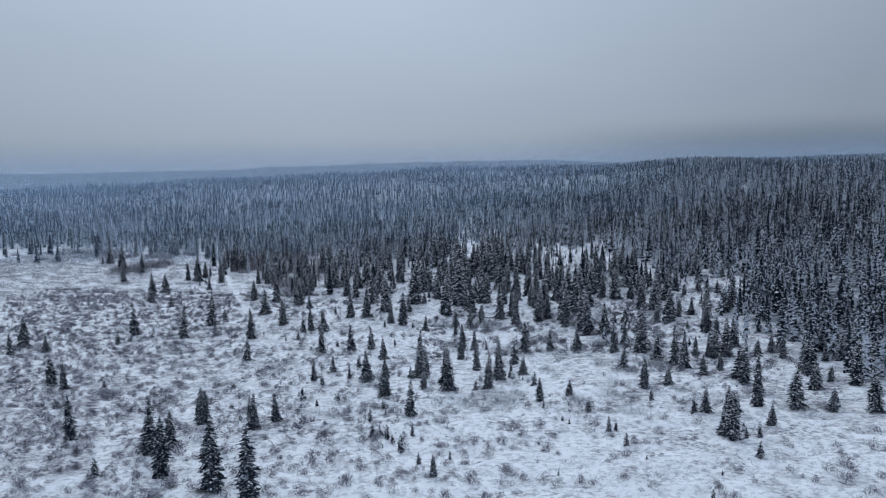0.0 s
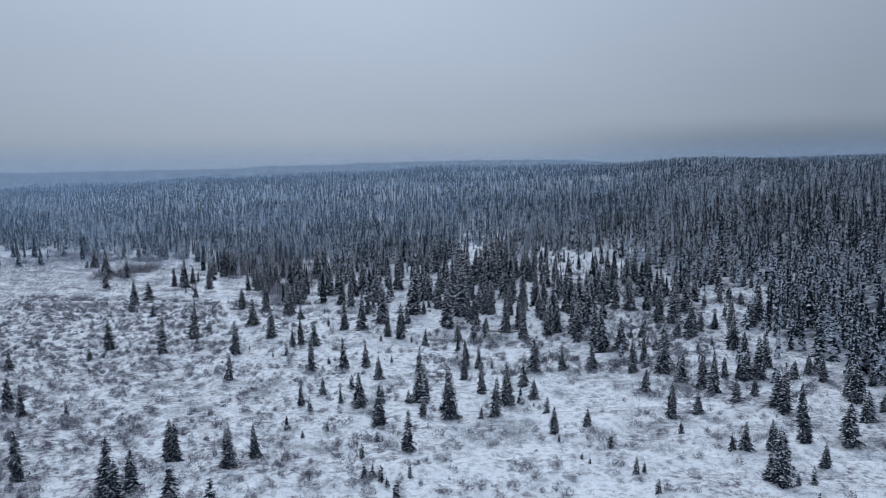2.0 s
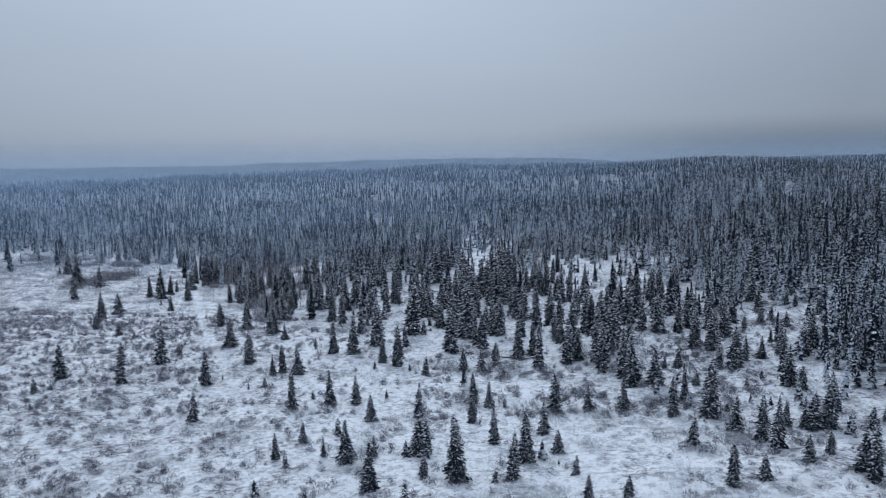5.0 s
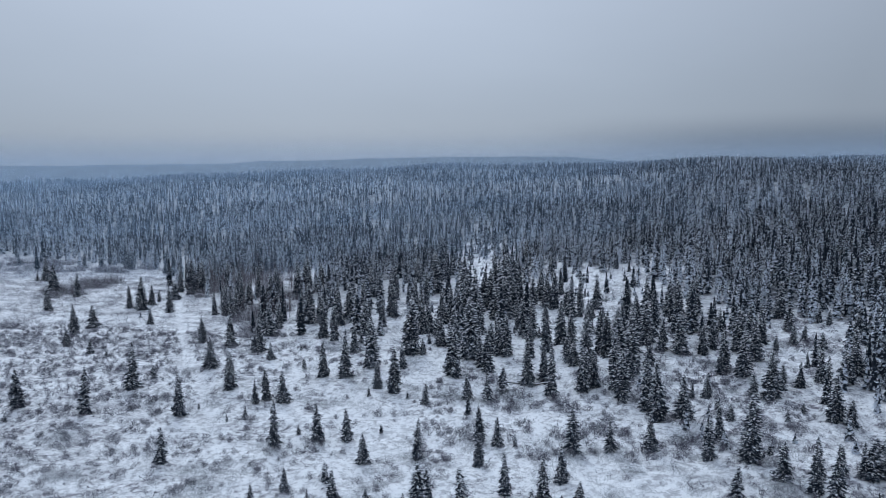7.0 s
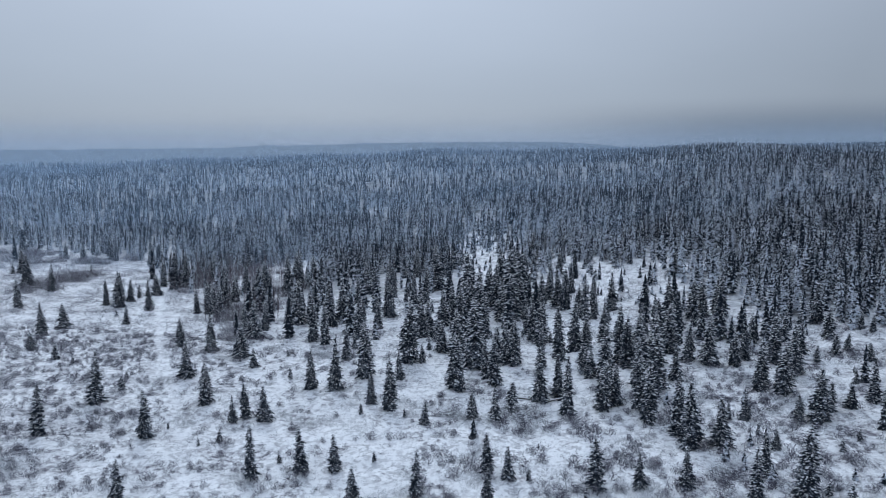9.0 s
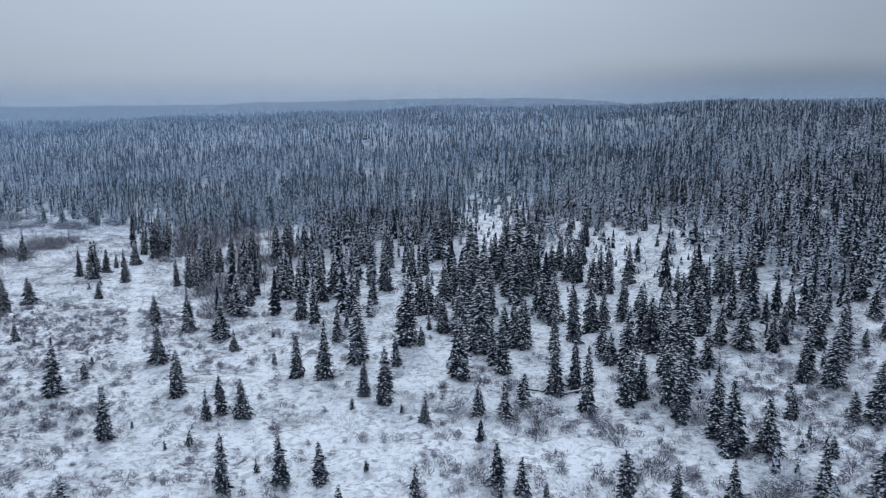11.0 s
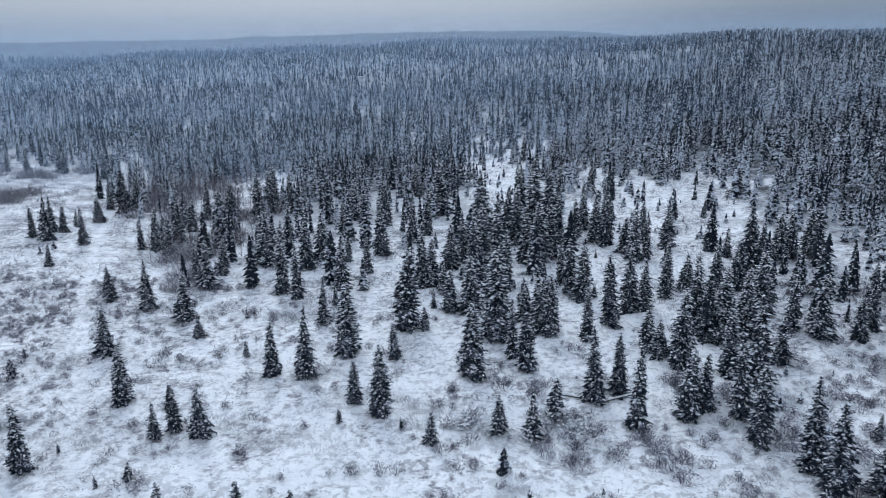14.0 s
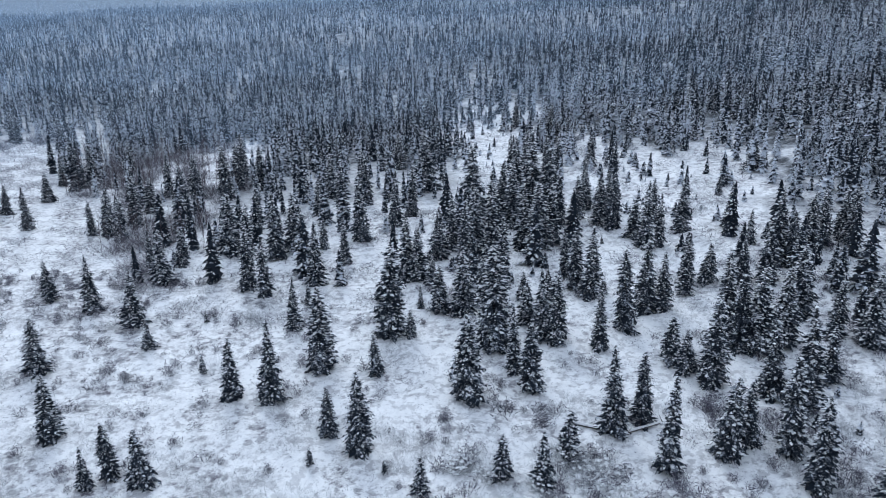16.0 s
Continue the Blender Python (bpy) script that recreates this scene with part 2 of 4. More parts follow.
def height(x, y):
    x, y = np.asarray(x, float), np.asarray(y, float)
    u, v = np.clip(x, -130, 90) / 100, np.clip((y - 110) / 100, 0, 1.6)
    near = -0.36 + 3.24 * u + 5.64 * v + 6.5 * u * v - 0.05 * v * v + 5.32 * u * u
    far = np.maximum(y, 60)
    b = np.clip(x / far, -1.6, 1.6)
    crest = np.interp(b, [-1.6, -0.68, -0.4, -0.1, 0.2, 0.47, 1.6], [4, 12, 21, 28.5, 32, 36, 42])
    s = ease(y, 230, 640)
    z = near * (1 - s) + crest * s
    # valley behind the wood, then the far ridge; a higher hill to the east
    z = z - 26 * ease(y, 660, 1150)
    ridge = np.interp(b, [-1.6, -0.68, -0.1, 0.06, 0.2, 1.6], [52, 58, 84, 84, 62, 62])
    z = z + (ridge + 10 - crest + 8 * wave(x, y, 900, 5)) * ease(y, 1200, 2500)
    hill = np.interp(b, [0.0, 0.3, 0.47, 1.2], [0, 0, 6, 30])
    z = z + hill * ease(y, 700, 1600) * (1 - 0.5 * ease(y, 2000, 3500))
    z = z + 2.0 * wave(x, y, 160, 9) * ease(y, 260, 420)
    return z


def inside(x, y, polygon):
    hit = np.zeros(x.shape, bool)
    for (x1, y1), (x2, y2) in zip(polygon, polygon[1:] + polygon[:1]):
        cross = (y1 > y) != (y2 > y)
        hit ^= cross & (x < (x2 - x1) * (y - y1) / (y2 - y1 + 1e-9) + x1)
    return hit


MEADOW = [(-9, 183), (-10, 208), (-15, 228), (-16, 246), (-10, 258), (-8, 278), (-5, 277), (-3, 260), (3, 262), (6, 252), (5, 238), (3, 222), (3, 206), (4, 196), (6, 183)]
GLADE = [(8, 204), (12, 230), (16, 226), (15, 214), (24, 206), (31, 207), (33, 194), (32, 186), (29, 178), (25, 172), (20, 172), (10, 176)]
STRIP = [(38, 128), (41, 150), (42, 157), (50, 158), (57, 151), (50, 136)]
ASPEN_GAP = [(-71, 212), (-64, 203), (-55, 195), (-46, 196), (-43, 212), (-47, 238), (-58, 240), (-69, 230)]
OPEN = [(-400, 20), (-400, 150), (-200, 270), (-172, 277), (-150, 273), (-130, 258), (-114, 250), (-110, 258), (-104, 252), (-97, 240), (-88, 222), (-78, 206), (-68, 200), (-55, 186),
        (-44, 184), (-30, 187), (-14, 185), (0, 184), (12, 184), (26, 173), (31, 166), (37, 157), (42, 146), (43, 132), (45, 111), (48, 95), (52, 80), (75, 62), (140, 30)]


def open_ground(x, y):
    return inside(x, y, OPEN) | inside(x, y, MEADOW) | inside(x, y, GLADE) | inside(x, y, STRIP) | inside(x, y, ASPEN_GAP)


def near_edge(x, y):
    """True in the thin outer belt of the wood, west of the rise."""
    return (inside(x, y - 12, OPEN) | inside(x, y - 22, OPEN) | inside(x + 8, y - 8, OPEN)) & (x < 40)


def grid_line(lo, hi, step, reach_lo, reach_hi):
    """Even steps from lo to hi, growing steps outside."""
    mid = list(np.arange(lo, hi, step))
    for sign, end, side in ((1, reach_hi, mid), (-1, reach_lo, mid)):
        d, p = step, side[-1] if sign > 0 else side[0]
        while (p < end) if sign > 0 else (p > end):
            d *= 1.10
            p += sign * d
            side.append(p) if sign > 0 else side.insert(0, p)
    return np.array(mid)


def fast_mesh(name, verts, tris, slots, mats=None, smooth=False, frost=None):
    """A mesh from arrays of points and of triangles or quads."""
    me = bpy.data.meshes.new(name)
    n, k = len(tris), tris.shape[1]
    me.vertices.add(len(verts))
    me.vertices.foreach_set("co", np.ascontiguousarray(verts, np.float32).ravel())
    me.loops.add(n * k)
    me.loops.foreach_set("vertex_index", np.ascontiguousarray(tris, np.int32).ravel())
    me.polygons.add(n)
    me.polygons.foreach_set("loop_start", np.arange(0, n * k, k, dtype=np.int32))
    for m in slots:
        me.materials.append(m)
    if mats is not None:
        me.polygons.foreach_set("material_index", np.ascontiguousarray(mats, np.int32))
    me.polygons.foreach_set("use_smooth", np.full(n, smooth, bool))
    me.update(calc_edges=True)
    if frost is not None:
        me.attributes.new("frost", "FLOAT", "POINT").data.foreach_set("value", np.ascontiguousarray(frost, np.float32))
    return me


def trail_distance(x, y):
    return np.abs(x - np.interp(y, [122, 133, 144, 152, 163, 181, 200, 220], [-36, -41.9, -48.5, -52.9, -58.2, -66.8, -75.1, -84])) * 0.9


def build_ground():
    xs = grid_line(-100, 66, 0.85, -4300, 4300)
    ys = grid_line(36, 212, 0.85, -900, 4700)
    gx, gy = np.meshgrid(xs, ys)
    z = height(gx, gy)
    close = ease(gy, 20, 50) * (1 - ease(gy, 190, 260)) * (1 - ease(np.abs(gx + 17), 80, 120))
    hummock = 0.09 * wave(gx, gy, 3.1, 1) + 0.08 * wave(gx, gy, 1.7, 2) + 0.15 * wave(gx, gy, 9, 3)
    z = z + close * hummock
    # the old trail down the slope is a shallow, smooth groove
    off = trail_distance(gx, gy)
    groove = (1 - ease(off, 0.1, 0.9)) * ease(gy, 120, 134) * (1 - ease(gy, 212, 224))
    z = z - groove * (0.14 + close * hummock * 0.8)
    nx, ny = len(xs), len(ys)
    i = np.arange(ny - 1)[:, None] * nx + np.arange(nx - 1)[None, :]
    quads = np.stack([i, i + 1, i + nx + 1, i + nx], -1).reshape(-1, 4)
    me = fast_mesh("ground", np.stack([gx, gy, z], -1).reshape(-1, 3), quads, [SNOW_GROUND], smooth=True)
    jx, jy = gx - 6 * ease(gx, 20, 40) + 3 * wave(gx, gy, 9, 31), gy - 5 + 4 * wave(gx, gy, 8, 32)
    wood = np.where(open_ground(jx, jy) | (gy < 60), 0.0, np.where(near_edge(jx, jy), 0.4, 1.0))
    wood = (wood + ease(gy, 560, 680)).ravel()
    me.attributes.new("trail", "FLOAT", "POINT").data.foreach_set("value", np.ravel(groove * 0.5).astype(np.float32))
    layer = me.attributes.new("wood", "FLOAT", "POINT")
    layer.data.foreach_set("value", wood.astype(np.float32))
    return tagged(new("ground", me), "snow-covered tundra with low grey dwarf shrubs", "ground", kind="structure")


build_ground()


# ---- spruce trees ----
FAN = np.array([[0, 1, 4], [1, 2, 4], [2, 3, 4], [3, 0, 4]])
BLADE = np.array([[0, 1, 2], [0, 2, 3]])


def fan(root, way, side, length, wide, arch, sag):
    """A bough seen from above: root, left edge, tip, right edge and the arched middle."""
    mid = root + way * length * 0.62
    down = np.array([0, 0, sag * length])
    return np.array([root, mid + side * wide - down, root + way * length - down * 1.3, mid - side * wide - down,
                     root + way * length * 0.55 + np.array([0, 0, arch])])


def spruce_arrays(seed, tall, radius, gap, ring, twigs, snow_share, base=0.03, ragged=0.3, plain=False):
    """Crown and snow of a spruce: points and triangles of the boughs, and of the snow that lies on them."""
    r = np.random.RandomState(seed)
    cv, cf, sv, sf = [], [], [], []
    nc = ns = 0
    z = tall * base
    lean = r.uniform(-0.02, 0.02, 2)
    lump = r.uniform(0, 6.3, 4)
    while z < tall * 0.985:
        k = z / tall
        reach = 0.9 * radius * ((1 - k) ** 0.72 * 0.97 + 0.07) * (0.80 + ragged * r.rand()) * (0.78 + 0.22 * min(1, k / 0.08))
        count = max(3, int(round(ring * (0.40 + 0.60 * (1 - k)) + r.uniform(-0.6, 0.6))))
        a0 = r.uniform(0, 6.3)
        for j in range(count):
            a = a0 + 6.283 * j / count + r.uniform(-0.4, 0.4)
            bulge = 1 + 0.16 * math.sin(2 * a + lump[0] + 5 * k) + 0.10 * math.sin(3 * a + lump[1] - 9 * k)
            length = reach * bulge * r.uniform(0.66, 1.16)
            slope = -0.02 - (0.50 if plain else 0.34) * (1 - k) * r.uniform(0.3, 1.3) + 0.7 * ease(k, 0.80, 1.0)
            way = np.array([math.cos(a), math.sin(a), slope])
            way /= np.linalg.norm(way)
            side = np.array([-math.sin(a), math.cos(a), 0])
            root = np.array([lean[0] * z, lean[1] * z, z + r.uniform(-0.5, 0.5) * gap])
            wide = (0.17 * length + 0.04) * r.uniform(0.7, 1.3) * (1.6 if plain else 1.15)
            arch, sag = 0.05 * length, r.uniform(0.10, 0.26)
            p = fan(root, way, side, length, wide, arch, sag)
            if plain:
                cv.append(p[:4])
                cf.append(BLADE + nc)
                nc += 4
            else:
                cv.append(p)
                cf.append(FAN + nc)
                nc += 5
            for q in range(twigs):
                f = r.uniform(0.30, 1.0)
                turn = r.choice([-1, 1]) * r.uniform(0.2, 1.2)
                w2 = way * math.cos(turn) + side * math.sin(turn) + np.array([0, 0, -r.uniform(0.0, 0.75)])
                w2 /= np.linalg.norm(w2)
                s2 = np.cross(np.array([0, 0, 1.0]), w2)
                s2 = s2 / (np.linalg.norm(s2) + 1e-6) * math.cos(q) + np.array([0, 0, 0.6 * math.sin(q * 2.1)])
                l2 = length * r.uniform(0.18, 0.38) + 0.05
                b2 = root + way * length * f - np.array([0, 0, sag * length * f * 0.6])
                cv.append(np.array([b2, b2 + w2 * l2 * 0.55 + s2 * l2 * 0.24, b2 + w2 * l2, b2 + w2 * l2 * 0.55 - s2 * l2 * 0.24]))
                cf.append(BLADE + nc)
                nc += 4
            # small lumps of snow along each bough
            for q in range(2 if plain else 1 + int(length / 0.30)):
                if r.rand() > snow_share:
                    continue
                f = r.uniform(0.45, 1.0)
                c = root + way * length * f + side * wide * r.uniform(-0.7, 0.7) + np.array([0, 0, 0.015 + arch * 0.8 - sag * length * f * 0.35])
                if plain:
                    w3 = (p - p[4]) * r.uniform(0.22, 0.52) * r.uniform(0.7, 1.2, (5, 1))
                    sv.append(c + w3[:4])
                    sf.append(BLADE + ns)
                    ns += 4
                else:
                    l3, d3 = (0.05 + 0.13 * r.rand() ** 1.9) * (0.5 + tall / 10), a + r.uniform(-0.7, 0.7)
                    e1, e2 = np.array([math.cos(d3), math.sin(d3), 0.0]), np.array([-math.sin(d3), math.cos(d3), 0.0])
                    low = np.array([0, 0, -0.45 * l3])
                    sv.append(np.array([c - e1 * l3 * 1.25 + low * r.uniform(-0.5, 0.8), c + e2 * l3 * 0.7 + low * r.uniform(0, 1.2), c + e1 * l3 * 1.3 + low * r.uniform(0, 1.2),
                                        c - e2 * l3 * 0.7 + low * r.uniform(0, 1.2), c + np.array([0, 0, 0.25 * l3])]))
                    sf.append(FAN + ns)
                    ns += 5
        z += gap * (0.6 + 0.55 * (1 - k)) * r.uniform(0.8, 1.2)
    # leading shoot
    tip = np.array([lean[0] * tall, lean[1] * tall, tall])
    w = radius * 0.07
    low = tip - np.array([0, 0, tall * 0.12])
    cv.append(np.array([low + [w, 0, 0], low + [-w, w, 0], tip, low + [-w, -w, 0]]))
    cf.append(np.array([[0, 1, 2], [1, 3, 2], [3, 0, 2]]) + nc)
    if not sv:
        sv, sf = [cv[0][:4] + 0.05], [BLADE]
    return np.concatenate(cv), np.concatenate(cf), np.concatenate(sv), np.concatenate(sf)


def part(name, me, parent, label=""):
    ob = new(name, me)
    ob.parent = parent
    return tagged(ob, label)


def trunk_mesh(tall, thick, sides=7, mat=None):
    bm = bmesh.new()
    bmesh.ops.create_cone(bm, cap_ends=True, segments=sides, radius1=thick, radius2=thick * 0.12, depth=tall * 0.97,
                          matrix=Matrix.Translation((0, 0, tall * 0.97 / 2 - 0.12)))
    me = bpy.data.meshes.new("trunk")
    bm.to_mesh(me)
    bm.free()
    me.materials.append(mat or BARK)
    return me


def spruce(seed, tall, radius, gap, ring, twigs, snow_share, label, base=0.04):
    root = tagged(new("spruce_tree"), label, "tree", "spruces on the open slope")
    cv, cf, sv, sf = spruce_arrays(seed, tall, radius, gap, ring, twigs, snow_share, base)
    part("trunk", trunk_mesh(tall, 0.012 * tall + 0.02), root)
    part("crown", fast_mesh("crown", cv, cf, [NEEDLES]), root, "dark drooping needle branches tinted haze blue")
    tagged(part("snow", fast_mesh("snow", sv, sf, [SNOW_LOAD]), root, "clumps of snow on the branches"), kind="stuff")
    root["tall"] = tall
    return root


STANDS = {}
STANDS["near_slope"] = [
    (23.8, 54.0, 1.2), (-16.4, 54.1, 7.4), (-21.1, 57.2, 6.9), (-34.0, 59.6, 2.0), (26.1, 59.8, 0.5), (11.3, 60.3, 0.7),
    (-0.5, 60.4, 2.3), (-27.6, 60.4, 6.0), (-2.3, 63.2, 1.4), (30.6, 63.5, 1.7), (20.0, 63.7, 0.6), (0.7, 65.1, 0.9),
    (-31.7, 66.3, 5.9), (-4.7, 67.5, 1.8), (18.7, 68.0, 1.4), (-30.2, 68.0, 4.1), (30.8, 68.6, 1.3), (32.2, 68.8, 1.8),
    (-42.4, 69.2, 5.4), (29.6, 69.4, 5.0), (28.9, 70.0, 3.0), (-6.0, 70.1, 0.9), (-6.8, 71.3, 1.6), (-8.5, 71.9, 1.6),
    (-4.1, 72.2, 1.3), (34.6, 72.5, 2.5), (17.5, 72.6, 1.7), (18.3, 72.9, 1.0), (-8.0, 73.2, 0.9), (-23.0, 73.9, 4.4),
]
STANDS["lower_slope"] = [
    (46.3, 75.0, 4.9), (-30.0, 75.6, 4.5), (-29.3, 75.7, 4.2), (42.1, 75.8, 2.7), (12.7, 76.2, 0.8), (-21.1, 76.8, 3.7),
    (-9.8, 77.1, 1.6), (32.2, 77.2, 2.5), (31.5, 77.2, 3.2), (42.9, 77.3, 2.3), (28.9, 77.4, 3.0), (47.4, 77.4, 3.9),
    (27.7, 77.5, 2.0), (-24.7, 77.8, 2.8), (39.0, 78.0, 4.3), (35.1, 78.6, 4.5), (15.9, 79.1, 1.9), (-5.3, 79.2, 4.5),
    (10.8, 81.6, 0.8), (-9.1, 82.0, 1.2), (23.9, 83.0, 1.4), (10.4, 83.9, 3.1), (43.4, 83.9, 3.5), (37.0, 84.6, 4.6),
    (48.5, 84.7, 5.7), (-15.6, 85.5, 1.2), (14.2, 86.1, 2.1), (46.4, 86.9, 2.1), (-54.5, 87.4, 3.8), (-9.9, 87.4, 5.0),
]
STANDS["slope_shoulder"] = [
    (23.9, 88.1, 4.2), (36.6, 88.5, 5.9), (-49.5, 88.9, 1.6), (2.1, 89.2, 1.6), (27.2, 89.3, 2.6), (52.5, 89.3, 4.4),
    (-57.7, 89.7, 4.3), (3.7, 89.8, 5.0), (-1.6, 89.8, 6.9), (36.2, 90.1, 4.5), (-5.0, 90.6, 2.4), (45.3, 90.7, 4.6),
    (9.9, 91.2, 2.0), (-19.5, 92.4, 1.9), (45.2, 92.7, 4.9), (32.6, 93.2, 2.8), (-13.5, 93.9, 4.7), (54.2, 94.6, 3.8),
    (-21.3, 94.7, 3.0), (35.2, 94.8, 2.5), (5.2, 94.9, 5.6), (51.3, 95.5, 3.9), (-16.3, 95.6, 2.3), (49.4, 96.1, 3.1),
    (-11.0, 96.3, 2.3), (-7.6, 96.4, 1.7), (-6.2, 96.4, 4.6), (30.9, 97.0, 5.6), (8.5, 97.0, 2.6), (-5.4, 97.3, 3.7),
]
STANDS["mid_slope"] = [
    (22.8, 98.9, 3.0), (30.1, 99.6, 5.1), (1.8, 99.8, 4.2), (45.1, 99.8, 3.0), (-19.8, 100.0, 2.4), (42.1, 101.3, 2.5),
    (38.1, 102.4, 5.8), (36.4, 102.4, 4.0), (28.1, 102.4, 4.1), (7.3, 102.4, 4.0), (35.5, 102.5, 3.6), (-16.4, 102.6, 2.0),
    (44.7, 103.4, 2.7), (33.9, 103.4, 3.0), (-73.8, 103.9, 3.5), (-35.0, 105.5, 4.2), (-69.7, 106.8, 3.1), (-1.1, 107.1, 3.6),
    (-13.4, 107.2, 3.5), (40.5, 107.3, 4.9), (26.7, 107.5, 7.2), (22.7, 107.9, 5.1), (29.0, 108.5, 1.6), (-7.8, 108.8, 4.5),
    (-75.6, 109.9, 5.5), (17.3, 110.7, 4.2), (13.0, 110.8, 3.5), (9.1, 110.8, 4.8), (2.8, 112.0, 1.5), (-24.6, 112.0, 5.4),
]
STANDS["clearing_edge"] = [
    (0.8, 112.7, 3.2), (25.1, 113.0, 4.9), (-19.9, 113.5, 4.6), (-16.5, 113.7, 3.8), (-61.0, 113.8, 2.1), (-1.2, 113.9, 4.1),
    (-22.6, 115.0, 1.4), (40.0, 115.3, 3.0), (-59.6, 115.4, 1.3), (-12.9, 115.9, 1.2), (38.7, 116.7, 5.5), (33.8, 117.2, 1.5),
    (27.6, 117.7, 2.2), (-32.7, 118.5, 1.1), (22.6, 119.0, 5.4), (19.6, 119.2, 7.2), (36.3, 119.3, 1.5), (-51.9, 119.7, 6.2),
    (-30.8, 119.7, 1.6), (-39.5, 120.2, 5.7), (-61.4, 120.5, 5.4), (27.0, 121.4, 1.5), (39.8, 121.6, 6.0), (19.0, 122.2, 7.3),
    (-38.1, 122.8, 1.0), (34.4, 124.5, 5.9), (32.4, 124.7, 2.9), (26.9, 125.5, 3.0), (-31.5, 125.6, 3.2), (-8.8, 125.6, 2.8),
]
STANDS["thin_wood"] = [
    (16.5, 125.6, 6.5), (25.1, 125.7, 2.1), (-27.9, 126.3, 4.2), (-0.7, 126.4, 4.0), (36.5, 126.8, 3.3), (-30.4, 126.9, 4.3),
    (-3.4, 127.0, 3.5), (38.7, 127.0, 3.4), (44.4, 127.5, 4.4), (-11.4, 127.7, 1.1), (7.6, 127.8, 7.2), (41.8, 128.6, 5.2),
    (-16.8, 128.6, 1.4), (11.8, 129.2, 6.0), (16.2, 129.6, 7.1), (1.2, 129.7, 3.5), (46.5, 129.8, 6.3), (-50.7, 129.8, 7.0),
    (-13.5, 130.0, 6.5), (13.3, 130.4, 5.1), (-37.0, 131.1, 5.4), (33.2, 131.9, 6.5), (4.7, 132.2, 6.8), (-16.3, 132.4, 3.9),
    (6.9, 133.3, 5.6), (42.0, 133.4, 2.2), (31.0, 133.4, 6.3), (19.0, 134.2, 8.3), (-50.2, 135.2, 2.1), (17.1, 136.2, 7.4),
]
STANDS["wood_front"] = [
    (-21.8, 136.6, 7.4), (34.1, 136.8, 1.9), (43.3, 137.0, 1.1), (-25.2, 137.1, 5.5), (-6.0, 137.3, 7.2), (13.1, 138.0, 7.7),
    (22.0, 138.0, 4.7), (36.6, 138.2, 6.5), (20.2, 138.2, 3.0), (-0.9, 138.2, 5.8), (-51.9, 139.8, 1.2), (11.7, 140.0, 3.8),
    (46.7, 140.3, 2.6), (-2.2, 140.9, 6.0), (-13.9, 141.0, 3.7), (-43.9, 141.0, 5.2), (-29.2, 141.5, 1.6), (40.6, 141.5, 2.2),
    (10.8, 141.9, 4.1), (30.4, 141.9, 4.4), (-18.8, 142.0, 7.7), (35.4, 142.2, 6.4), (18.0, 143.0, 7.6), (16.6, 143.1, 7.1),
    (27.4, 143.1, 6.4), (32.1, 143.6, 4.9), (20.3, 143.7, 7.1), (43.9, 143.9, 2.8), (25.0, 144.4, 6.0), (5.3, 144.4, 6.4),
]
STANDS["wood_middle"] = [
    (45.7, 144.7, 2.4), (39.7, 144.9, 6.1), (53.4, 145.1, 4.0), (16.0, 145.1, 8.3), (-35.7, 145.4, 3.1), (-3.9, 145.6, 9.6),
    (-63.4, 145.8, 1.5), (36.5, 145.8, 5.6), (1.6, 146.1, 6.5), (0.6, 146.4, 6.9), (-66.9, 147.1, 2.8), (-11.5, 147.1, 2.9),
    (8.0, 147.7, 7.8), (-13.6, 147.8, 9.2), (23.4, 148.5, 7.0), (-23.1, 149.2, 5.7), (-0.9, 149.3, 4.5), (34.7, 149.3, 4.8),
    (45.4, 149.9, 4.2), (39.5, 150.0, 4.5), (-39.5, 150.4, 6.0), (51.7, 150.8, 2.5), (10.3, 150.9, 7.5), (12.0, 151.2, 5.9),
    (-32.5, 151.4, 1.3), (-73.6, 151.5, 3.2), (-6.9, 152.0, 6.8), (50.8, 152.4, 2.6), (-9.2, 153.0, 4.8), (-11.2, 153.6, 2.5),
]
STANDS["wood_back"] = [
    (-4.7, 153.9, 6.5), (-45.5, 153.9, 6.3), (14.9, 154.7, 6.3), (5.8, 154.9, 7.4), (-23.0, 155.1, 2.5), (7.1, 155.1, 1.9),
    (-1.0, 155.2, 2.9), (1.6, 155.3, 3.0), (23.1, 155.8, 5.9), (20.7, 156.2, 5.3), (17.6, 156.7, 4.2), (-14.7, 156.7, 5.3),
    (46.2, 156.7, 6.2), (-51.7, 156.8, 4.5), (32.7, 156.8, 2.5), (4.6, 157.3, 6.6), (-28.3, 157.8, 6.9), (-10.5, 159.3, 3.5),
    (-2.9, 159.3, 7.5), (26.8, 159.4, 6.0), (51.6, 159.6, 4.5), (-30.8, 159.9, 7.1), (3.7, 160.0, 5.7), (-23.4, 160.1, 7.5),
    (25.7, 160.3, 8.2), (-12.2, 161.0, 6.1), (-13.4, 161.1, 8.0), (-41.1, 161.3, 6.5), (29.9, 163.3, 6.3), (34.5, 163.8, 7.5),
]
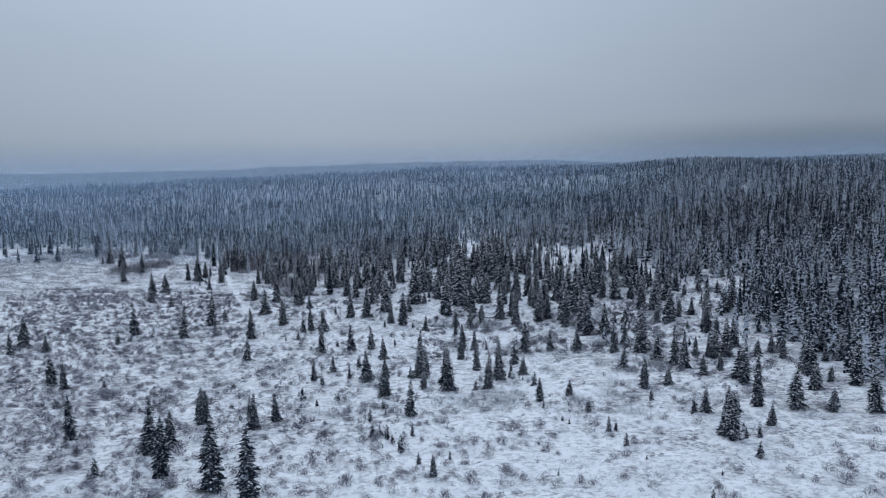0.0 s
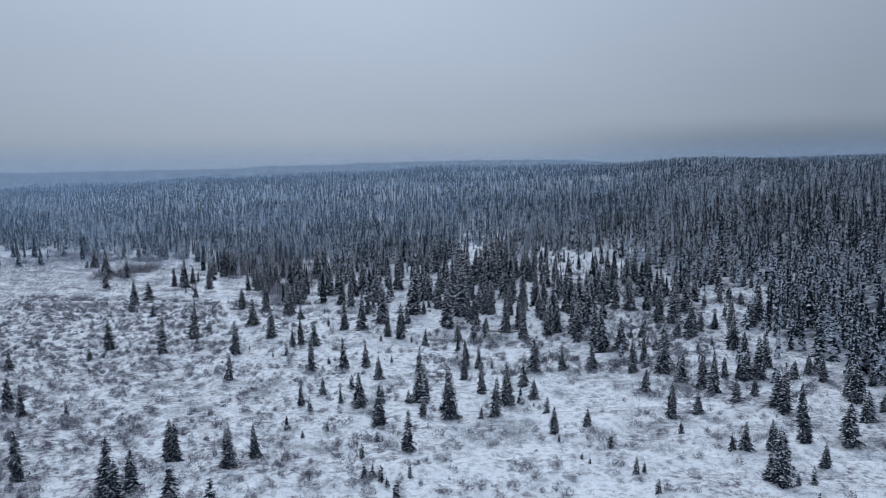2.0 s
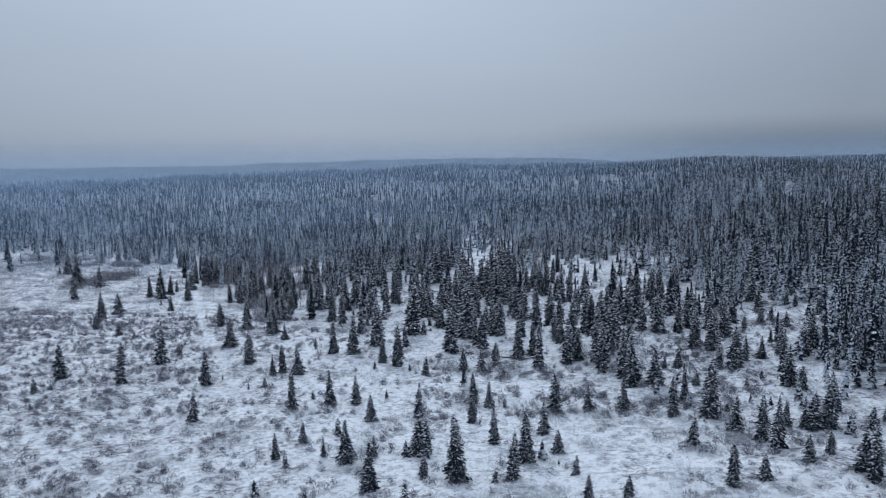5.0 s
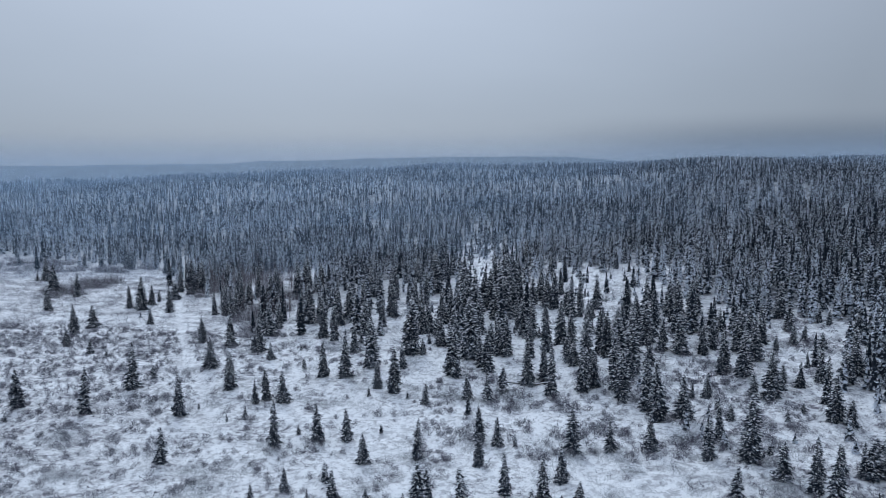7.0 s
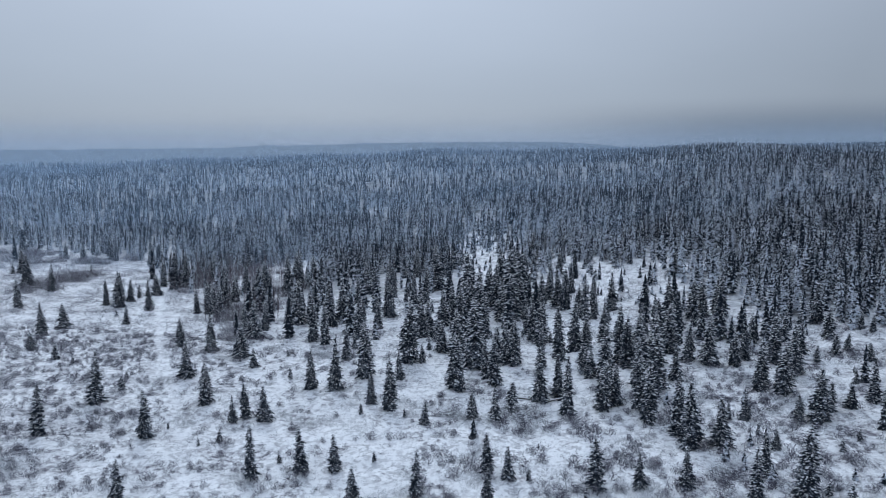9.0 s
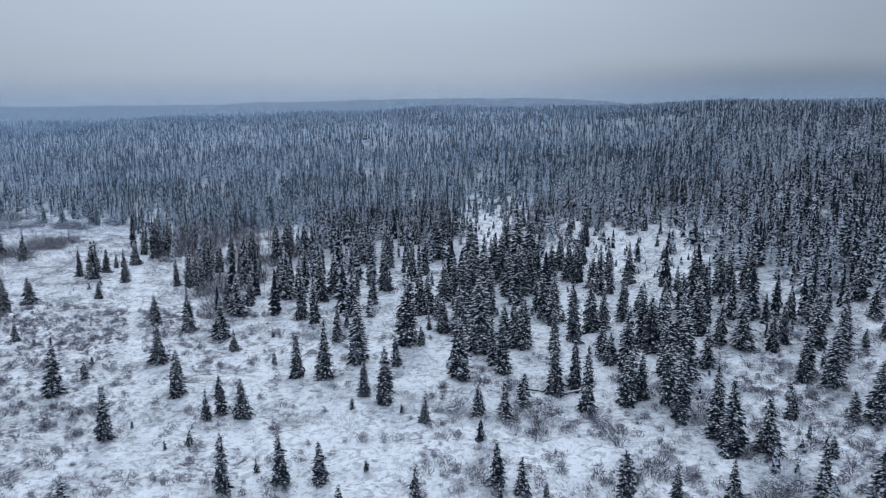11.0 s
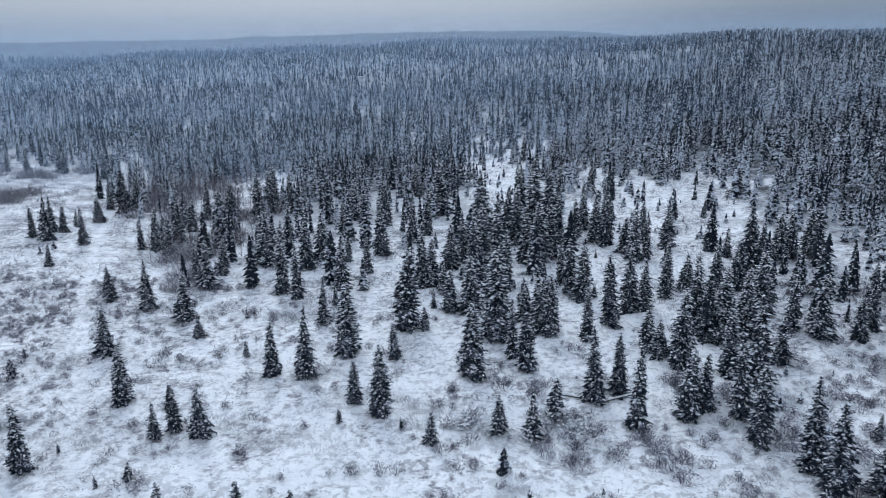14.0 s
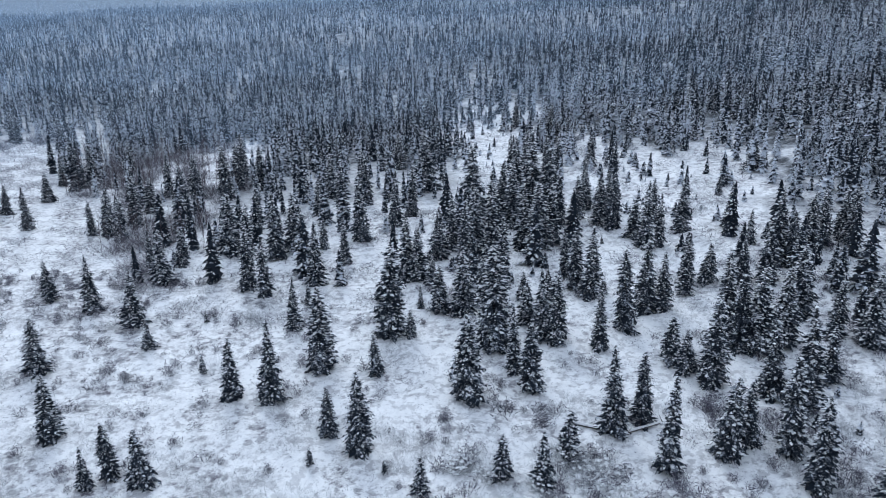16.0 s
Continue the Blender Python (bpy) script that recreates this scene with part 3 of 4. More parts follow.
STANDS["far_clearing"] = [
    (31.8, 164.4, 6.3), (-7.3, 164.5, 7.9), (34.3, 165.5, 5.7), (-44.3, 165.7, 5.1), (24.6, 166.0, 3.9), (13.2, 166.6, 7.9),
    (-21.3, 166.8, 5.5), (-10.4, 167.0, 6.4), (-6.1, 167.0, 8.4), (-41.1, 167.1, 5.0), (14.9, 167.1, 6.3), (-4.1, 167.6, 10.1),
    (1.2, 168.6, 8.2), (-0.5, 168.9, 7.5), (8.8, 169.2, 1.0), (-30.2, 169.2, 8.2), (-8.9, 170.1, 7.0), (2.9, 170.2, 8.3),
    (12.6, 170.3, 4.8), (-34.2, 170.6, 6.5), (-36.4, 170.8, 7.9), (18.3, 171.0, 6.8), (-28.3, 171.2, 7.6), (24.0, 171.6, 5.2),
    (-24.9, 171.9, 3.7), (10.7, 173.5, 7.4), (-20.5, 174.3, 8.5), (9.3, 175.3, 7.0), (4.4, 175.9, 6.6), (-53.1, 176.2, 5.9),
]
STANDS["far_edge"] = [
    (-1.6, 177.0, 8.1), (6.7, 177.5, 5.9), (-6.7, 177.9, 10.7), (-55.6, 178.1, 6.8), (3.2, 178.3, 9.6), (-58.3, 178.7, 5.0),
    (1.0, 178.7, 11.8), (-35.7, 179.4, 6.3), (-3.0, 179.5, 7.9), (-16.9, 179.5, 7.7), (8.2, 181.7, 5.4), (-69.3, 181.7, 6.2),
    (-54.1, 182.6, 8.3), (25.8, 182.7, 2.7), (-15.1, 184.0, 7.2), (-24.7, 184.3, 7.6), (-0.6, 186.2, 9.5), (-76.3, 188.1, 4.8),
    (-22.4, 190.6, 6.8), (-50.2, 191.3, 6.1), (-28.3, 194.6, 7.0), (-50.8, 197.6, 6.4), (-55.6, 198.1, 7.3), (-76.4, 199.1, 4.2),
    (-45.4, 202.1, 7.9),
]
STANDS["west_hollow"] = [
    (-95.6, 180.8, 5.7), (-106.5, 199.8, 7.8), (-108.5, 203.0, 6.2), (-121.3, 220.2, 6.6), (-123.5, 219.5, 2.8), (-99.2, 197.4, 6.4),
    (-128.6, 251.0, 5.4), (-153.8, 256.1, 5.6), (-77.8, 160.8, 5.6), (-79.9, 185.2, 5.2), (-76.6, 183.7, 7.4), (-77.0, 193.0, 3.0),
    (-73.9, 203.4, 8.6), (-72.2, 205.8, 7.6), (-78.4, 207.3, 5.7), (-97.7, 240.9, 7.0), (-95.5, 240.8, 6.2), (-112.4, 248.9, 6.7),
    (-121.6, 248.1, 6.7), (-105.2, 223.6, 2.3), (-76.8, 165.5, 4.6), (-67.9, 170.1, 3.2), (-114.6, 251.0, 7.2),
]
STANDS["aspen_edge"] = [
    (-78.7, 188.7, 6.4), (-59.0, 185.1, 5.3), (-56.7, 183.4, 4.6), (-74.8, 196.6, 4.7), (-55.8, 186.3, 8.0), (-67.5, 210.3, 7.0),
    (-104.2, 277.1, 5.9), (-93.2, 262.3, 7.1), (-49.1, 187.4, 7.6), (-54.8, 189.3, 5.5), (-52.4, 200.9, 6.5), (-45.7, 196.7, 8.6),
    (-46.4, 207.8, 8.4), (-39.9, 178.6, 5.3), (-41.4, 201.3, 7.4), (-28.4, 185.4, 5.4), (-24.3, 198.2, 6.4), (-19.9, 209.8, 6.2),
]
STANDS["round_the_meadow"] = [
    (-14.3, 196.0, 9.3), (-17.3, 242.9, 7.4), (-11.5, 198.6, 3.3), (-1.1, 200.7, 6.7), (0.7, 234.3, 6.3), (-4.5, 242.3, 4.4),
    (1.6, 199.9, 7.1), (4.8, 217.6, 7.4), (6.6, 220.5, 6.8), (4.2, 199.1, 6.6), (5.9, 198.5, 6.1), (9.2, 215.1, 6.0),
    (8.9, 188.6, 5.6), (11.4, 201.7, 5.3), (12.8, 184.9, 3.3), (9.8, 179.5, 4.8), (11.0, 180.5, 5.6), (15.6, 174.7, 5.7),
    (32.8, 191.9, 4.8), (34.2, 191.2, 4.3), (15.8, 158.4, 5.1),
]

YOUNG = [spruce(11 + k, 1.5, 0.52, 0.10, 8, 1, 0.5, "knee-high young spruce dusted with snow", 0.02) for k in range(2)]
MIDDLE = [spruce(21, 4.0, 1.10, 0.13, 10, 3, 0.55, "small conical spruce with snow on its boughs"),
          spruce(22, 4.0, 0.92, 0.13, 9, 3, 0.42, "small slender spruce with a little snow"),
          spruce(23, 4.0, 1.22, 0.135, 10, 3, 0.68, "small broad spruce laden with snow")]
TALL = [spruce(31, 7.0, 1.55, 0.165, 11, 3, 0.52, "conical spruce with snow on its dark boughs"),
        spruce(32, 7.0, 1.24, 0.165, 10, 3, 0.46, "slender tall spruce streaked with snow"),
        spruce(33, 7.0, 1.76, 0.17, 12, 3, 0.66, "broad bushy spruce laden with snow"),
        spruce(34, 7.0, 1.34, 0.165, 10, 3, 0.38, "tall dark spruce with thin snow")]
SLIM = [spruce(41, 6.0, 1.28, 0.15, 10, 3, 0.22, "slim dark columnar spruce with thin snow"),
        spruce(42, 6.0, 1.42, 0.15, 11, 3, 0.28, "slim dark spruce with scattered snow")]
used = set()
rnd = random.Random(7)
for stand in STANDS.values():
    for x, y, tall in stand:
        pool = YOUNG if tall < 2.1 else MIDDLE if tall < 4.9 else TALL
        if tall > 3.4 and (x < -12 and y < 95 or rnd.random() < 0.16):
            pool = SLIM
        first = rnd.choice(pool)
        k = tall / first["tall"]
        fat = rnd.uniform(0.88, 1.14)
        m = pose(x, y, float(height(x, y)) - 0.05, rnd.uniform(-2, 2), rnd.uniform(-2, 2), rnd.uniform(0, 360)) @ Matrix.Diagonal((k * fat, k * fat, k, 1))
        if first.name in used:
            copy_thing(first, m @ Matrix.Diagonal((*[1 / q for q in first.scale], 1)))
        else:
            used.add(first.name)
            first.matrix_basis = m


# ---- the wood: trees past counting ----
def wood_points(seed, y0, y1, step, x_low, x_high, belt=1.0):
    """Jittered places in the wood, clear of the open ground; belt: the share kept along its edge."""
    r = np.random.RandomState(seed)
    y = np.arange(y0, y1, step)
    pts = []
    for v in y:
        x = np.arange(x_low(v), x_high(v), step)
        pts.append(np.stack([x, np.full(len(x), v)], -1))
    p = np.concatenate(pts)
    p = p + r.uniform(-0.75, 0.75, p.shape) * step
    thin = wave(p[:, 0], p[:, 1], 34, 21)
    keep = r.rand(len(p)) < np.clip(0.82 + 0.35 * thin, 0.25, 1)
    keep &= (r.rand(len(p)) < belt) | ~near_edge(p[:, 0], p[:, 1])
    jx, jy = p[:, 0] + r.normal(0, 1.8, len(p)), p[:, 1] + r.normal(0, 2.6, len(p))
    return p[keep & ~open_ground(jx, jy)], r


def plant_wood(name, label, points, r, kinds, tall_low, tall_high, rime_low=-0.85, rime_high=0.45):
    """One mesh of many spruces, each a turned and scaled take of one of the kinds."""
    vs, fs, ms, rime = [], [], [], []
    n = 0
    pick = r.randint(0, len(kinds), len(points))
    z = height(points[:, 0], points[:, 1])
    # rime varies in slow waves and is less on the rise in the east
    px, py = points[:, 0], points[:, 1]
    drift = 0.25 * wave(px, py, 60, 71) - 0.2 * ease(px, 34, 58) * (py < 190) 
    for (x, y), g, k, d in zip(points, z, pick, drift):
        v, f, mi, tall = kinds[k]
        s = r.uniform(tall_low, tall_high) * (0.55 if r.rand() < 0.12 else 1.0) / tall
        a = r.uniform(0, 6.283)
        c, q = math.cos(a) * s, math.sin(a) * s
        w = r.uniform(0.85, 1.15)
        lx, ly = r.uniform(-0.03, 0.03, 2)
        p = np.empty_like(v)
        p[:, 0] = x + (v[:, 0] * c - v[:, 1] * q) * w + v[:, 2] * s * lx
        p[:, 1] = y + (v[:, 0] * q + v[:, 1] * c) * w + v[:, 2] * s * ly
        p[:, 2] = g - 0.1 + v[:, 2] * s
        vs.append(p)
        fs.append(f + n)
        ms.append(mi)
        rime.append(np.full(len(v), r.uniform(rime_low, rime_high) + d))
        n += len(v)
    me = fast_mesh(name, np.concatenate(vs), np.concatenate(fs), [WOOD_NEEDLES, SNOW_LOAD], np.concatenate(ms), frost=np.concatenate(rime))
    return tagged(new(name, me), label, "forest", kind="stuff")


def core_arrays(seed, tall, radius, tiers, sides, base):
    """The body of a slim spruce: stacked ragged skirts."""
    r = np.random.RandomState(seed)
    vs, fs, n = [], [], 0
    for i in range(tiers):
        k0 = base + (1 - base) * i / tiers
        k1 = min(1.0, base + (1 - base) * (i + 1.3) / tiers) if i < tiers - 1 else 1.0
        reach = radius * ((1 - k0) ** 0.8 * 0.92 + 0.05)
        a0 = r.uniform(0, 6.3)
        rim = []
        for j in range(sides):
            a, d = a0 + 6.283 * j / sides + r.uniform(-0.25, 0.25), reach * r.uniform(0.55, 1.15)
            rim.append((math.cos(a) * d, math.sin(a) * d, tall * k0 - 0.25 * d + r.uniform(-0.12, 0.12)))
        rim.append((0, 0, tall * k1))
        j = np.arange(sides)
        # every bough stands free of the next, so that each holds its own snow
        corners = np.stack([j, (j + 1) % sides, np.full(sides, sides)], -1).ravel()
        vs.append(np.array(rim)[corners])
        fs.append(np.arange(3 * sides).reshape(-1, 3) + n)
        n += 3 * sides
    return np.concatenate(vs), np.concatenate(fs)


def wood_kind(seed, tall, radius, gap, ring, share, base, tiers, sides):
    """A spruce of the wood: ragged skirts, some free boughs, and snow."""
    kv, kf = core_arrays(seed + 900, tall, radius * 0.85, tiers, sides, base)
    cv, cf, sv, sf = spruce_arrays(seed, tall, radius, gap, ring, 0, share, base, 0.4, True)
    v = np.concatenate([kv, cv, sv])
    f = np.concatenate([kf, cf + len(kv), sf + len(kv) + len(cv)])
    return v, f, np.r_[np.zeros(len(kf) + len(cf), int), np.ones(len(sf), int)], tall


CLOSE_KINDS = [wood_kind(51 + k, 8.5, rad, 0.40, 7, sh, 0.05, 9, 7) for k, (rad, sh) in enumerate(((1.55, 0.42), (1.3, 0.36), (1.75, 0.5), (1.4, 0.3)))]
BUSHY_KINDS = [wood_kind(45 + k, 8.5, rad, 0.36, 8, sh, 0.04, 10, 8) for k, (rad, sh) in enumerate(((1.9, 0.42), (1.6, 0.36), (2.1, 0.5)))]
INNER_KINDS = [wood_kind(55 + k, 8.5, rad, 0.72, 6, sh, 0.08, 8, 6) for k, (rad, sh) in enumerate(((1.5, 0.42), (1.3, 0.3), (1.7, 0.5)))]
MID_KINDS = [wood_kind(61 + k, 9.0, rad, 1.5, 5, 0.4, 0.12, 7, 5) for k, rad in enumerate((1.7, 1.45, 1.9))]
FAR_KINDS = [wood_kind(71 + k, 9.5, rad, 4.5, 3, 0.4, 0.25, 3, 4) for k, rad in enumerate((2.1, 1.8))]
SMALL_KINDS = [wood_kind(76 + k, 4.0, 0.9, 0.7, 5, 0.4, 0.05, 5, 6) for k in range(2)]
RIDGE_KINDS = [wood_kind(81 + k, 9.0, 1.9, 5.0, 3, 0.4, 0.2, 1, 4) for k in range(2)]
left = lambda v: -0.74 * v - 4
right = lambda v: 0.52 * v + 10
p, r = wood_points(1, 70, 265, 3.3, lambda v: max(left(v), -190), right, 0.62)
plant_wood("spruce_wood", "dense snow-dusted spruce wood", p, r, CLOSE_KINDS, 4.2, 8.0)
p, r = wood_points(14, 70, 265, 3.3, left, right, 0.0)
plant_wood("spruce_wood", "close-grown slim spruces filling the wood", p, r, INNER_KINDS, 4.2, 8)
p, r = wood_points(24, 70, 240, 3.6, left, right, 0.4)
plant_wood("spruce_undergrowth", "young spruces filling the wood", p, r, SMALL_KINDS, 2.5, 5)
p, r = wood_points(2, 265, 400, 2.9, left, right)
plant_wood("spruce_wood", "dense frosted spruce forest", p, r, MID_KINDS, 4, 7)
p, r = wood_points(3, 400, 700, 3.5, left, right)
plant_wood("spruce_wood", "distant frosted spruce forest", p, r, FAR_KINDS, 4, 6.6)
p, r = wood_points(34, 700, 1150, 6, left, lambda v: -0.22 * v)
plant_wood("spruce_wood", "distant forest in the valley", p, r, RIDGE_KINDS, 8, 11)


# looser trees between the open slope and the wood
def loose_trees(seed, count, x0, x1, y0, y1, gap, low, high, label):
    r = np.random.RandomState(seed)
    taken = [(x, y) for stand in STANDS.values() for x, y, tall in stand if tall > 2]
    p = []
    for x, y in zip(r.uniform(x0, x1, count * 6), r.uniform(y0, y1, count * 6)):
        if all((x - a) ** 2 + (y - b) ** 2 > gap * gap for a, b in taken) and len(p) < count:
            taken.append((x, y))
            p.append((x, y))
    p = np.array(p)
    p = p[inside(p[:, 0], p[:, 1], OPEN)]
    return plant_wood("spruce_copse", label, p, r, BUSHY_KINDS, low, high, -1.9, -0.7)


loose_trees(15, 22, -48, -14, 158, 190, 2.6, 4, 7.5, "loose stand of snow-streaked spruces")
loose_trees(16, 8, -12, 12, 158, 184, 2.3, 5, 8.5, "close stand of dark snow-streaked spruces")
loose_trees(17, 30, 22, 43, 150, 182, 2.1, 3.5, 8, "loose stand of snow-laden spruces on the rise")
loose_trees(20, 16, 28, 40, 143, 166, 2.0, 3.5, 7.5, "close stand of spruces on the eastern rise")
loose_trees(18, 9, -98, -50, 196, 240, 3.0, 3.5, 7.5, "small spruces among bare thickets")
loose_trees(19, 16, -185, -128, 200, 264, 3.0, 4, 8, "scattered spruces at the foot of the wood")


# young spruces scattered through the clearings and the thin wood
def scatter(seed, count, x0, x1, y0, y1):
    r = np.random.RandomState(seed)
    return np.stack([r.uniform(x0, x1, count), r.uniform(y0, y1, count)], -1), r


q, r = scatter(35, 62, -16, 7, 212, 284)
plant_wood("spruce_copse", "few snow-streaked spruces in the far glade", q[inside(q[:, 0], q[:, 1], MEADOW)], r, BUSHY_KINDS, 3, 6.5, -1.3, -0.2)
q, r = scatter(36, 24, 6, 40, 172, 232)
plant_wood("spruce_copse", "few snow-streaked spruces in the broad glade", q[inside(q[:, 0], q[:, 1], GLADE)], r, BUSHY_KINDS, 2, 5, -1.6, -0.4)
SEEDLINGS = [wood_kind(91 + k, 1.5, 0.62, 0.15, 6, 0.55, 0.03, 4, 6) for k in range(2)]
p, r = scatter(5, 1100, -75, 46, 60, 285)
grow = wave(p[:, 0], p[:, 1], 20, 41) + 0.012 * (p[:, 1] - 150) + 0.012 * p[:, 0]
p = p[open_ground(p[:, 0], p[:, 1]) & (grow > 0.25)]
q, r2 = scatter(25, 420, -16, 46, 172, 284)
p = np.concatenate([p, q[inside(q[:, 0], q[:, 1], MEADOW) | inside(q[:, 0], q[:, 1], GLADE) | inside(q[:, 0], q[:, 1], STRIP)]])
plant_wood("young_spruces", "scattered knee-high spruces in the snow", p, r, SEEDLINGS, 0.5, 2.3)


# ---- low shrubs and bare thickets ----
def blade_bush(seed, stems, spread, tall, width, curl=0.25):
    """Bare stems of a bush, each a thin blade that leans outward."""
    r = np.random.RandomState(seed)
    vs, fs = [], []
    for k in range(stems):
        a, d = r.uniform(0, 6.283), spread * math.sqrt(r.rand())
        base = np.array([math.cos(a) * d * 0.9, math.sin(a) * d * 0.9, -0.05])
        h = tall * r.uniform(0.25, 1.0) * (1.1 - 0.6 * d / spread)
        out = r.uniform(0, 6.283)
        tip = base + np.array([math.cos(a) * d * curl, math.sin(a) * d * curl, h])
        tip = tip + np.array([math.cos(out), math.sin(out), 0]) * tall * r.uniform(0.1, 1.0)
        b = r.uniform(0, 3.14)
        w = np.array([math.cos(b), math.sin(b), 0]) * width
        vs.append(np.array([base - w, base + w, tip]))
        fs.append(np.array([[0, 1, 2]]) + 3 * k)
    v, f = np.concatenate(vs), np.concatenate(fs)
    return v, f, np.zeros(len(f), int), tall


def sow(name, label, category, points, r, kinds, low, high, mats):
    vs, fs, ms, n = [], [], [], 0
    z = height(points[:, 0], points[:, 1])
    for (x, y), g in zip(points, z):
        v, f, mi, tall = kinds[r.randint(len(kinds))]
        s, a = r.uniform(low, high) / tall, r.uniform(0, 6.283)
        p = np.empty_like(v)
        p[:, 0] = x + (v[:, 0] * math.cos(a) - v[:, 1] * math.sin(a)) * s
        p[:, 1] = y + (v[:, 0] * math.sin(a) + v[:, 1] * math.cos(a)) * s
        p[:, 2] = g + v[:, 2] * s
        vs.append(p)
        fs.append(f + n)
        ms.append(mi)
        n += len(v)
    me = fast_mesh(name, np.concatenate(vs), np.concatenate(fs), mats, np.concatenate(ms))
    return tagged(new(name, me), label, category, kind="stuff")


def dome_bush(seed, stems, wide, tall, width):
    """A low rounded shrub: stems from its foot and fine twigs round its crown."""
    r = np.random.RandomState(seed)
    vs, fs = [], []
    for k in range(stems):
        a, f = r.uniform(0, 6.283), math.sqrt(r.rand())
        out = np.array([math.cos(a), math.sin(a), 0])
        tip = out * wide * f * r.uniform(0.85, 1.1) + np.array([0, 0, tall * math.sqrt(max(0.05, 1 - f * f)) * r.uniform(0.7, 1.1)])
        if k % 4 == 0:
            foot = out * wide * f * r.uniform(0.2, 0.7) + np.array([0, 0, -0.05])
        else:
            # outer twigs, branching every way near the surface
            way = r.normal(0, 1, 3) + out * 0.7 + np.array([0, 0, 0.5])
            foot = tip - way / np.linalg.norm(way) * r.uniform(0.3, 0.7) * tall
            foot[2] = max(foot[2], 0.02)
        w = np.cross(tip - foot, r.normal(0, 1, 3))
        w = w / (np.linalg.norm(w) + 1e-6) * width * r.uniform(0.6, 1.3)
        vs.append(np.array([foot - w, foot + w, tip]))
        fs.append(np.array([[0, 1, 2]]) + 3 * k)
    v, f = np.concatenate(vs), np.concatenate(fs)
    return v, f, np.zeros(len(f), int), tall


DWARF = [dome_bush(101 + k, 92, w, 0.6, 0.020) for k, w in enumerate((0.6, 0.75, 0.5, 0.9, 0.65, 0.55))]
p, r = scatter(6, 15000, -105, 58, 42, 165)
lush = wave(p[:, 0], p[:, 1], 24, 52) * 0.18 + wave(p[:, 0], p[:, 1], 6, 54) * 0.2 - 0.013 * (p[:, 0] + 4) + 0.62 * ease(p[:, 0], 8, 36) * (0.2 + 0.8 * ease(p[:, 1], 78, 100)) + r.uniform(-0.5, 0.5, len(p))
lush = lush - 0.42 * ease(p[:, 1], 84, 102) * (1 - ease(p[:, 0], 10, 26)) * ease(p[:, 0], -70, -35)
seen_wide = (p[:, 0] > -0.66 * p[:, 1] - 8) & (p[:, 0] < 0.52 * p[:, 1] + 10)
p = p[open_ground(p[:, 0], p[:, 1]) & (lush > 0.06) & seen_wide & (trail_distance(p[:, 0], p[:, 1]) > 0.8)]
sow("dwarf_shrubs", "rounded leafless grey dwarf shrubs poking through snow", "shrub", p, r, DWARF, 0.25, 0.75, [RIMED_TWIGS])
SPRIG = [dome_bush(131 + k, 11, 0.36, 0.26, 0.014) for k in range(4)]
p, r = scatter(13, 22000, -60, 50, 58, 162)
lush = wave(p[:, 0], p[:, 1], 11, 55) * 0.5 + r.uniform(-0.7, 0.7, len(p))
seen_wide = (p[:, 0] > -0.66 * p[:, 1] - 8) & (p[:, 0] < 0.52 * p[:, 1] + 10)
p = p[open_ground(p[:, 0], p[:, 1]) & (lush > -0.2) & seen_wide]
sow("heath_sprigs", "small bare heath sprigs sticking out of the snow", "shrub", p, r, SPRIG, 0.12, 0.38, [PALE_TWIGS])
LOW = [dome_bush(106 + k, 26, w, 0.6, 0.022) for k, w in enumerate((0.9, 1.2, 1.0, 1.5))]
p, r = scatter(12, 22000, -170, 58, 150, 285)
lush = wave(p[:, 0], p[:, 1] * 1.4, 9, 53) + r.uniform(-0.4, 0.4, len(p)) - 0.004 * p[:, 0] + 0.3 * ease(-p[:, 0], 70, 110)
p = p[open_ground(p[:, 0], p[:, 1]) & (lush > 0.3) & (trail_distance(p[:, 0], p[:, 1]) > 0.9)]
sow("dwarf_shrubs", "leafless grey dwarf shrubs of the clearings", "shrub", p, r, LOW, 0.4, 1.0, [PALE_TWIGS])
WILLOW = [blade_bush(111 + k, 80, 1.1, 1.1, 0.010, 0.2) for k in range(4)]
p, r = scatter(7, 4800, -52, 44, 76, 190)
lush = wave(p[:, 0], p[:, 1], 15, 61) + 0.6 * wave(p[:, 0], p[:, 1], 6, 62) - 0.008 * np.abs(p[:, 1] - 125) + 0.5 * ease(p[:, 0], -8, 6) * (1 - ease(p[:, 0], 24, 34)) * (1 - ease(p[:, 1], 104, 116))
p = p[open_ground(p[:, 0], p[:, 1]) & (lush > 0.2)]
sow("willow_bushes", "frosted leafless willow bushes", "shrub", p, r, WILLOW, 0.6, 1.4, [FROSTED])


p, r = scatter(17, 1000, -8, 32, 108, 136)
lush = wave(p[:, 0], p[:, 1], 9, 63) * 0.6 + r.uniform(-0.5, 0.5, len(p))
p = p[lush > 0.0]
sow("willow_bushes", "low grey leafless willow brush in the meadow", "shrub", p, r, DWARF, 0.3, 0.9, [RIMED_TWIGS])


